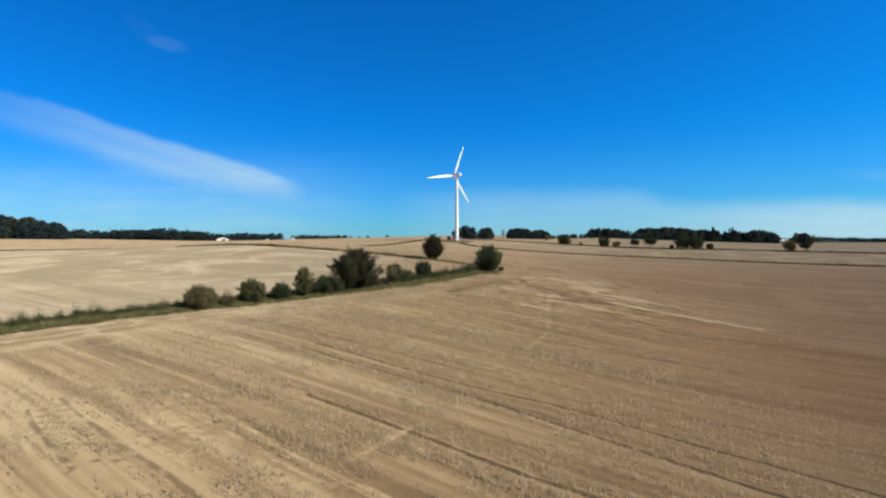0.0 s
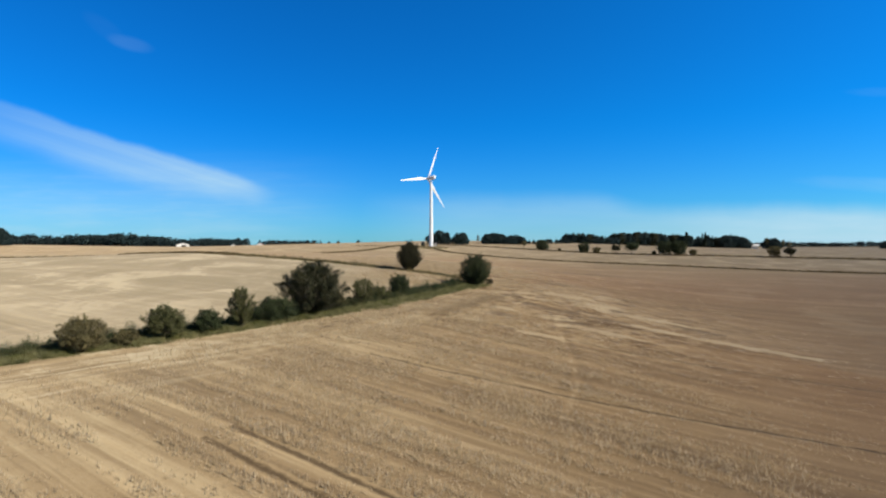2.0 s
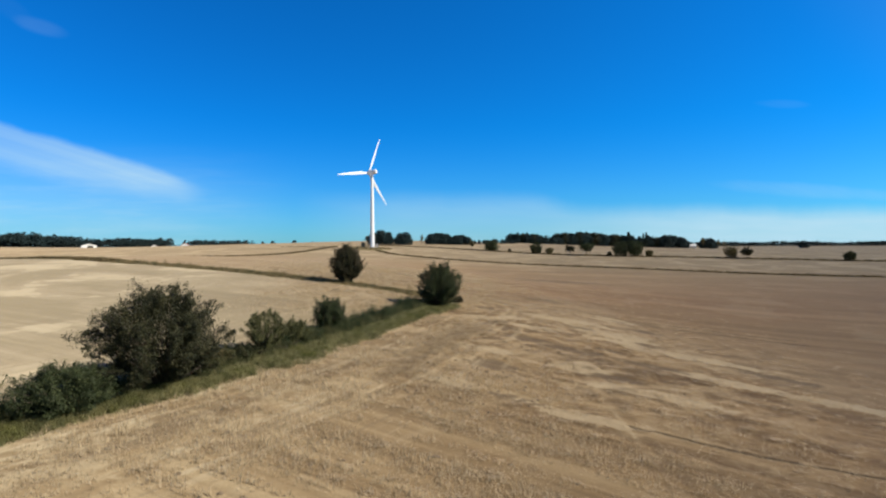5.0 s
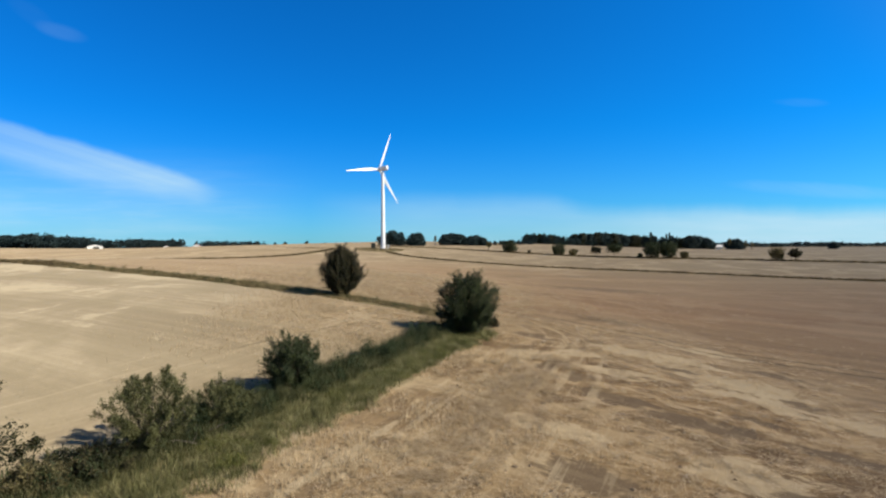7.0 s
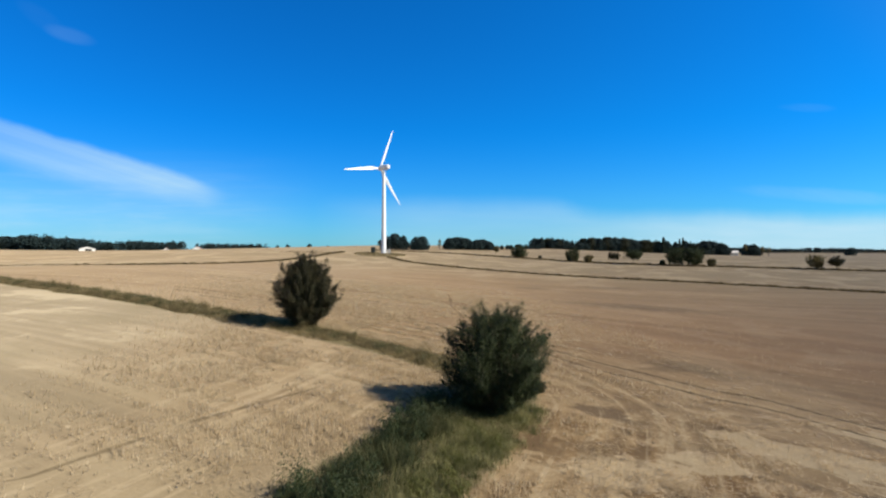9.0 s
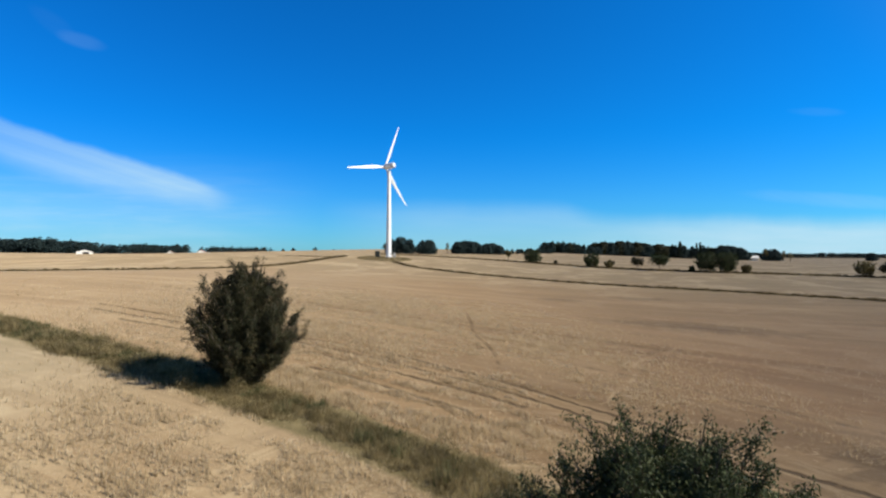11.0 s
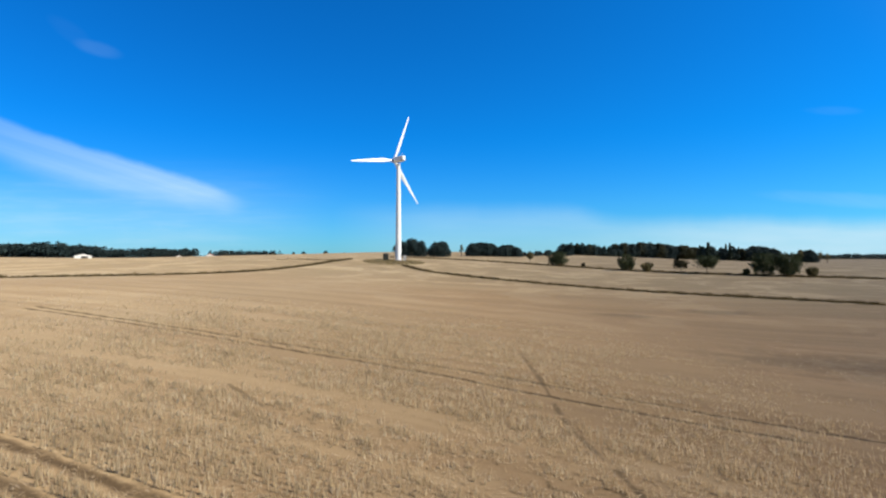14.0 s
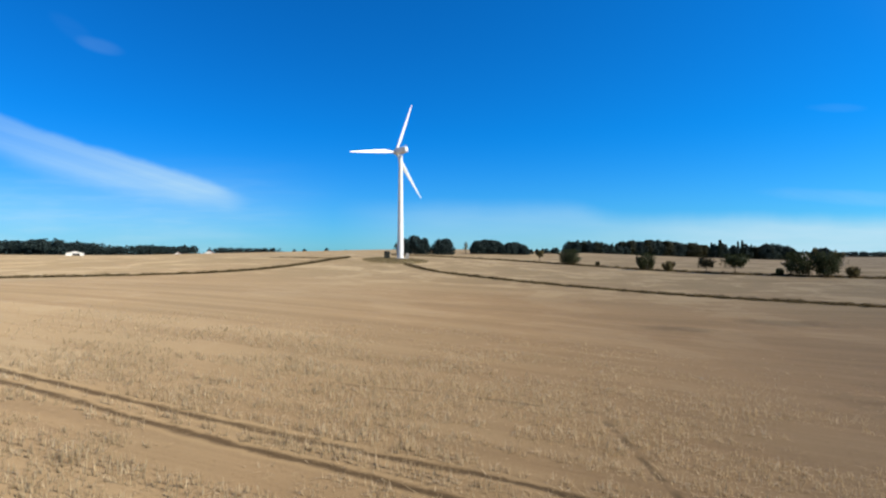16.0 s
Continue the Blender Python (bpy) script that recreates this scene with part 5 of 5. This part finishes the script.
build_shed(318, 529, 60, 7, 6, 2.6, 4.4, SHED_WALL, SHED_ROOF, "small pale house between the woods", "farmhouse", (("window", 0, 1.4, 1.2, 1.4),))


# ---- grass, weeds and stubble ----
def blades(g, at, height, width, splay, each=3, facing=None):
    """Thin upright blades, one triangle each, several to a tuft."""
    n = len(at)
    z = land(at[:, 0], at[:, 1]) - 0.04
    out_v = []
    for _ in range(each):
        a = g.uniform(0, 6.28, n) if facing is None else g.normal(facing, 0.5, n)
        h = height * g.uniform(0.55, 1.25, n)
        foot = np.c_[at + g.normal(0, splay * 0.3, (n, 2)), z]
        w = np.c_[np.cos(a), np.sin(a), np.zeros(n)] * (width * g.uniform(0.7, 1.3, n))[:, None]
        tip = foot + np.c_[g.normal(0, splay, (n, 2)), h]
        out_v.append(np.stack([foot - w, foot + w, tip], 1))
    v = np.concatenate(out_v).reshape(-1, 3)
    return v, np.arange(len(v)).reshape(-1, 3)


def grass_strip(name, nodes, half, count, height, width, mat, label, span=(0.0, 1.0), shift=0.0, bunch=30):
    g = np.random.default_rng(len(nodes) * 100 + count)
    line = smooth_line(nodes, 0.5)
    line = line[int(span[0] * len(line)) : int(span[1] * len(line))]
    tufts = max(20, count // bunch)
    own = g.integers(0, tufts, count)
    i = g.integers(0, len(line) - 1, tufts)[own]
    d = np.gradient(line, axis=0)
    d /= np.linalg.norm(d, axis=1)[:, None]
    off = g.uniform(-1, 1, tufts)[own] * half * (1 + 0.25 * np.sin(i * 0.13) + 0.15 * np.sin(i * 0.41))
    at = line[i] + np.c_[-d[i, 1], d[i, 0]] * (off + shift)[:, None] + g.normal(0, 1, (count, 2)) * g.uniform(0.10, 0.34, tufts)[own][:, None]
    lump = 0.65 + 0.5 * np.array([noise.noise((a * 0.45, b * 0.45, 3.0)) for a, b in at]) + 0.25 * (1 - np.abs(off) / (half * 1.4))
    lump = lump * g.uniform(0.6, 1.3, tufts)[own]
    v, f = blades(g, at, height * np.clip(lump, 0.25, 1.5), width, height * 0.34)
    tagged(new(name, raw_mesh(name, v, f, mat)), label, "grass", kind="stuff")


grass_strip("hedge_grass", HEDGE, 1.35, 84000, 0.46, 0.013, GRASS_SUNNY, "uncut yellowish green grass along the sunny edge of the hedge", shift=-1.25)
grass_strip("green_weeds", HEDGE, 1.0, 40000, 0.72, 0.013, GRASS_GREEN, "fresh green weeds in the middle of the hedge", (0.30, 0.985), 0.9)
grass_strip("strip_grass", STRIP, 1.3, 45000, 0.38, 0.012, GRASS_OLIVE, "uncut olive brown grass on the strip between two fields", (0.42, 1.0))
grass_strip("strip_weeds", STRIP, 0.8, 2600, 0.55, 0.018, GRASS_GREEN, "taller green weeds on the strip between two fields", (0.5, 1.0))
grass_strip("strip_grass_far", STRIP, 1.5, 18000, 0.52, 0.035, GRASS_DRY, "dry uncut grass on the far end of the strip", (0.0, 0.5), bunch=4)
grass_strip("ditch_grass_west", DITCH_WEST, 0.9, 18000, 0.58, 0.07, GRASS_DRY, "dry brownish grass along the western ditch", bunch=4)
grass_strip("ditch_grass_front", DITCH_FRONT, 0.8, 18000, 0.52, 0.06, GRASS_DRY, "dry brownish grass along the ditch below the turbine", bunch=4)
grass_strip("ditch_grass_back", DITCH_BACK, 1.1, 20000, 0.7, 0.08, GRASS_DRY, "dry brownish grass along the far ditch", bunch=4)


grass_strip("ditch_grass_spur", [(-26, 309), (-30.4, 308), (-37.5, 308), (-46.6, 314), (-54, 313)], 0.6, 1600, 0.35, 0.06, GRASS_DRY, "dry brownish grass on a short field edge below the hilltop", bunch=4)


def weed_clumps(name, nodes, count, mat, label, span, shift, half, tall=1.0):
    """Leafy weeds that stand in low mounds."""
    g = np.random.default_rng(count)
    line = smooth_line(nodes, 0.5)
    line = line[int(span[0] * len(line)) : int(span[1] * len(line))]
    d = np.gradient(line, axis=0)
    d /= np.linalg.norm(d, axis=1)[:, None]
    pts, outs = [], []
    for i in g.integers(0, len(line), count):
        c = line[i] + np.array([-d[i, 1], d[i, 0]]) * (shift + g.uniform(-half, half))
        r, h = g.uniform(0.25, 0.65), g.uniform(0.35, 1.0) * tall
        n = int(700 * r)
        q = g.normal(0, 1, (n, 3))
        q *= (g.uniform(0.1, 1, n) ** 0.45 / np.linalg.norm(q, axis=1))[:, None]
        spike = g.uniform(0.8, 1.25, n)
        pts.append(np.c_[c[0] + q[:, 0] * r, c[1] + q[:, 1] * r, ground_at(*c) + np.abs(q[:, 2]) * h * spike])
        outs.append(np.c_[q[:, :2], np.abs(q[:, 2])])
    pts = np.concatenate(pts)
    v, f = leaf_quads(g, pts, 0.060, np.concatenate(outs), np.tile((0.0, 0.0, 1.0), (len(pts), 1)), 0.26)
    tagged(new(name, raw_mesh(name, v, f, mat)), label, "weeds", kind="stuff")


# nettles on the left flank carry its shade in their leaf colour
weed_clumps("nettles", HEDGE, 420, LEAF_WEED_SHADE, "dark green nettles and weeds in the middle of the hedge", (0.30, 0.985), 1.1, 1.1, 1.5)
weed_clumps("fresh_weeds", HEDGE, 110, GRASS_FRESH, "yellowish green weeds at the sunny edge of the hedge", (0.35, 0.99), -1.4, 0.9, 0.55)
weed_clumps("strip_herbs", STRIP, 70, GRASS_OLIVE, "low olive brown herbs on the strip between two fields", (0.45, 1.0), 0.0, 0.9)


def brush_pile(x, y):
    """Dead branches thrown down in the hedge."""
    g = np.random.default_rng(77)
    limbs = []
    for _ in range(34):
        a = g.uniform(0, 6.28)
        p = np.array([g.normal(0, 0.7), g.normal(0, 0.45), g.uniform(0.02, 0.35)])
        d = np.array([math.cos(a), math.sin(a) * 0.7, g.uniform(0.0, 0.55)]) * g.uniform(0.5, 1.3)
        q = np.linspace(0, 1, 5)[:, None]
        limbs.append((p + d * q + g.normal(0, 0.05, (5, 3)) * q, 0.022 * (1.1 - 0.9 * q[:, 0])))
    pile = tagged(new("brush_pile"), "pile of bare dark dead branches in the hedge", "brushwood")
    for limb in limbs:
        v, f = tubes([limb], 5)
        part("branch", raw_mesh("branch", v, f, BARK, True), BARK, pile)
    plant(pile, x, y, 20)


brush_pile(-10.6, 77.2)


def earth_clods():
    """Lumps of soil and root balls turned up by the wheels on the headland."""
    g = np.random.default_rng(41)
    line = smooth_line(HEDGE, 2.0)
    x, y = np.r_[g.normal(-5, 5, 40), g.normal(9, 6, 50), g.normal(3, 2.5, 50)], np.r_[g.normal(55, 4, 40), g.normal(78, 8, 50), g.normal(71, 2.5, 50)]
    keep = away(x, y, line)[0] > 4
    verts, faces, base = [], [], 0
    for cx, cy in zip(x[keep], y[keep]):
        rad = g.uniform(0.04, 0.10)
        rings = []
        for h, w in ((-0.4, 0.9), (0.15, 1.0), (0.6, 0.75), (0.85, 0.3)):
            a = np.arange(7) * 2 * np.pi / 7 + g.uniform(0, 1)
            rr = rad * w * g.uniform(0.65, 1.3, 7)
            rings.append(np.c_[cx + np.cos(a) * rr * 1.4, cy + np.sin(a) * rr, ground_at(cx, cy) + rad * (h + g.normal(0, 0.08, 7))])
        verts += rings
        for k in range(3):
            for j in range(7):
                faces.append((base + k * 7 + j, base + k * 7 + (j + 1) % 7, base + (k + 1) * 7 + (j + 1) % 7, base + (k + 1) * 7 + j))
        base += 28
    tagged(new("earth_clods", raw_mesh("earth_clods", np.concatenate(verts), faces, SOIL)), "loose dark clods of earth turned up on the headland", "clods", kind="stuff")


earth_clods()


def mound_grass():
    g = np.random.default_rng(5)
    r, a = np.sqrt(g.uniform(0, 1, 4500)), g.uniform(0, 6.28, 4500)
    at = np.c_[-8 + 11.5 * r * np.cos(a), 305 + 18.5 * r * np.sin(a)]
    at = at[np.hypot(at[:, 0] + 6.7, at[:, 1] - 315.1) > 2.4]
    v, f = blades(g, at, g.uniform(0.15, 0.45, len(at)), 0.05, 0.2)
    tagged(new("mound_grass", raw_mesh("mound_grass", v, f, GRASS_OLIVE)), "rough grass round the foot of the wind turbine", "grass", kind="stuff")


mound_grass()


def stubble_density(x):
    """Fewer stalks stand well away from the middle of the field."""
    return np.clip(1.25 - np.maximum(x - 6, 0) / 16, 0.12, 1) * np.clip(1.3 - np.maximum(-8 - x, 0) / 16, 0.12, 1)


def stubble():
    """Cut straw stalks in rows, densest along the flight line."""
    g = np.random.default_rng(9)
    n = 520000
    y = g.uniform(12, 185, n)
    x = g.normal(0, 1, n) * 19 + 1.0
    x = np.where(y > 118, (x + 4) * 1.2 - 6, x)
    # more in the corner between hedge and strip, which is passed close by
    x, y = np.r_[x, g.uniform(-19, 5, 70000)], np.r_[y, g.uniform(84, 117, 70000)]
    keep = np.abs(x) < 48
    x, y = x[keep], y[keep]
    hedge_line, strip_line = smooth_line(HEDGE, 2.0), smooth_line(STRIP, 2.0)
    hd, west_side = away(x, y, hedge_line)
    sd, strip_side = away(x, y, strip_line)
    # move each stalk onto the nearest drill row
    row = row_coordinate(x, y)
    y = y + np.where(hd > 11, np.round(row / 0.26) * 0.26 - row, 0.0) + g.normal(0, 0.025, len(x))
    lying = np.exp(-(((x - 17) / 17) ** 2 + ((y - 82) / 20) ** 2) ** 1.5)
    free = (hd > 2.4) & (sd > 1.5) & (g.uniform(0, 1, len(x)) > 0.85 * lying) & ~((g.uniform(0, 1, len(x)) > 0.75 * np.exp(-(((x + 3) / 10) ** 2 + ((y - 104) / 12) ** 2))) & (west_side > 0) & (strip_side < 0))
    free &= patch_mask(x, y, BARE) < g.uniform(0.25, 0.6, len(x))
    free &= g.uniform(0, 1, len(x)) < stubble_density(x)
    x, y, hd = x[free], y[free], hd[free]
    rut = np.full(len(x), 9.0)
    for nodes in TRACKS + TRAILS + NARROW:
        d, _ = away(x, y, smooth_line(nodes, 2.0))
        rut = np.minimum(rut, d if nodes in TRACKS else d + 0.12)
    lump = np.array([noise.noise((a * 0.22, b * 0.22, 8.0)) for a, b in zip(x, y)])
    tuft = np.array([noise.noise((a * 1.3, b * 1.3, 2.0)) for a, b in zip(x, y)])
    line = row_coordinate(x, y)
    band = np.array([noise.noise((a * 0.55, b * 0.03, 6.0)) for a, b in zip(line, 0.84 * x - 0.54 * y)])
    slant = 0.84 * x - 0.54 * y
    band += 0.28 * np.sin(line * 3.7 + 1.2 * np.sin(slant * 0.11)) * (y < 150)
    free = (g.uniform(0, 1, len(x)) < 0.72 + 0.28 * np.clip((y - 85) / 25, 0, 1)) & (rut > 0.25 + g.uniform(0, 0.12, len(x))) & (y < 168 - 38 * g.uniform(0, 1, len(x))) & (lump + 0.45 * tuft + 0.7 * band > -0.16 + g.uniform(-0.2, 0.2, len(x)))
    x, y, lump, tuft, band = x[free], y[free], lump[free], tuft[free], band[free]
    v, f = blades(g, np.c_[x, y], 0.25 * (1 + 0.35 * lump + 0.45 * tuft + 0.6 * band), 0.014, 0.05, 2, 0.6)
    # loose cut straw lying flat between the rows
    pick = g.integers(0, len(x), 90000)
    at = np.c_[x[pick], y[pick]] + g.normal(0, 0.25, (len(pick), 2))
    # thrown straw in heaps where the machines turned
    row = g.uniform(0, 1, 420)
    heap = np.c_[g.normal(15, 11, 1500), g.normal(80, 13, 1500)]
    heap = np.concatenate([heap, np.c_[-2 + 11 * row + g.normal(0, 0.9, 420), 72.5 + 19 * row + g.normal(0, 0.9, 420)]])
    heap = heap[(away(heap[:, 0], heap[:, 1], hedge_line)[0] > 4.5) & (patch_mask(heap[:, 0], heap[:, 1], BARE) < 0.35)]
    bed = np.repeat(heap, 40, 0) + g.normal(0, 1, (len(heap) * 40, 2)) * np.repeat(g.uniform(0.12, 0.45, len(heap)), 40)[:, None] * (1.5, 0.8)
    at = np.concatenate([at, bed])
    pick = np.arange(len(at))
    a = g.normal(2.57, 0.9, len(pick))
    run = np.c_[np.cos(a), np.sin(a), g.normal(0, 0.12, len(pick))] * g.uniform(0.08, 0.22, len(pick))[:, None]
    mid = np.c_[at, land(at[:, 0], at[:, 1]) + g.uniform(0.03, 0.08, len(pick)) + np.r_[np.zeros(len(at) - len(bed)), g.uniform(0, 0.15, len(bed))]]
    side = np.c_[-np.sin(a), np.cos(a), np.zeros(len(pick))] * 0.011
    loose = np.stack([mid - run + side, mid - run - side, mid + run], 1).reshape(-1, 3)
    f = np.concatenate([f, np.arange(len(loose)).reshape(-1, 3) + len(v)])
    v = np.concatenate([v, loose])
    tagged(new("stubble", raw_mesh("stubble", v, f, STRAW)), "short cut straw stalks standing in rows", "stubble", kind="stuff")


stubble()
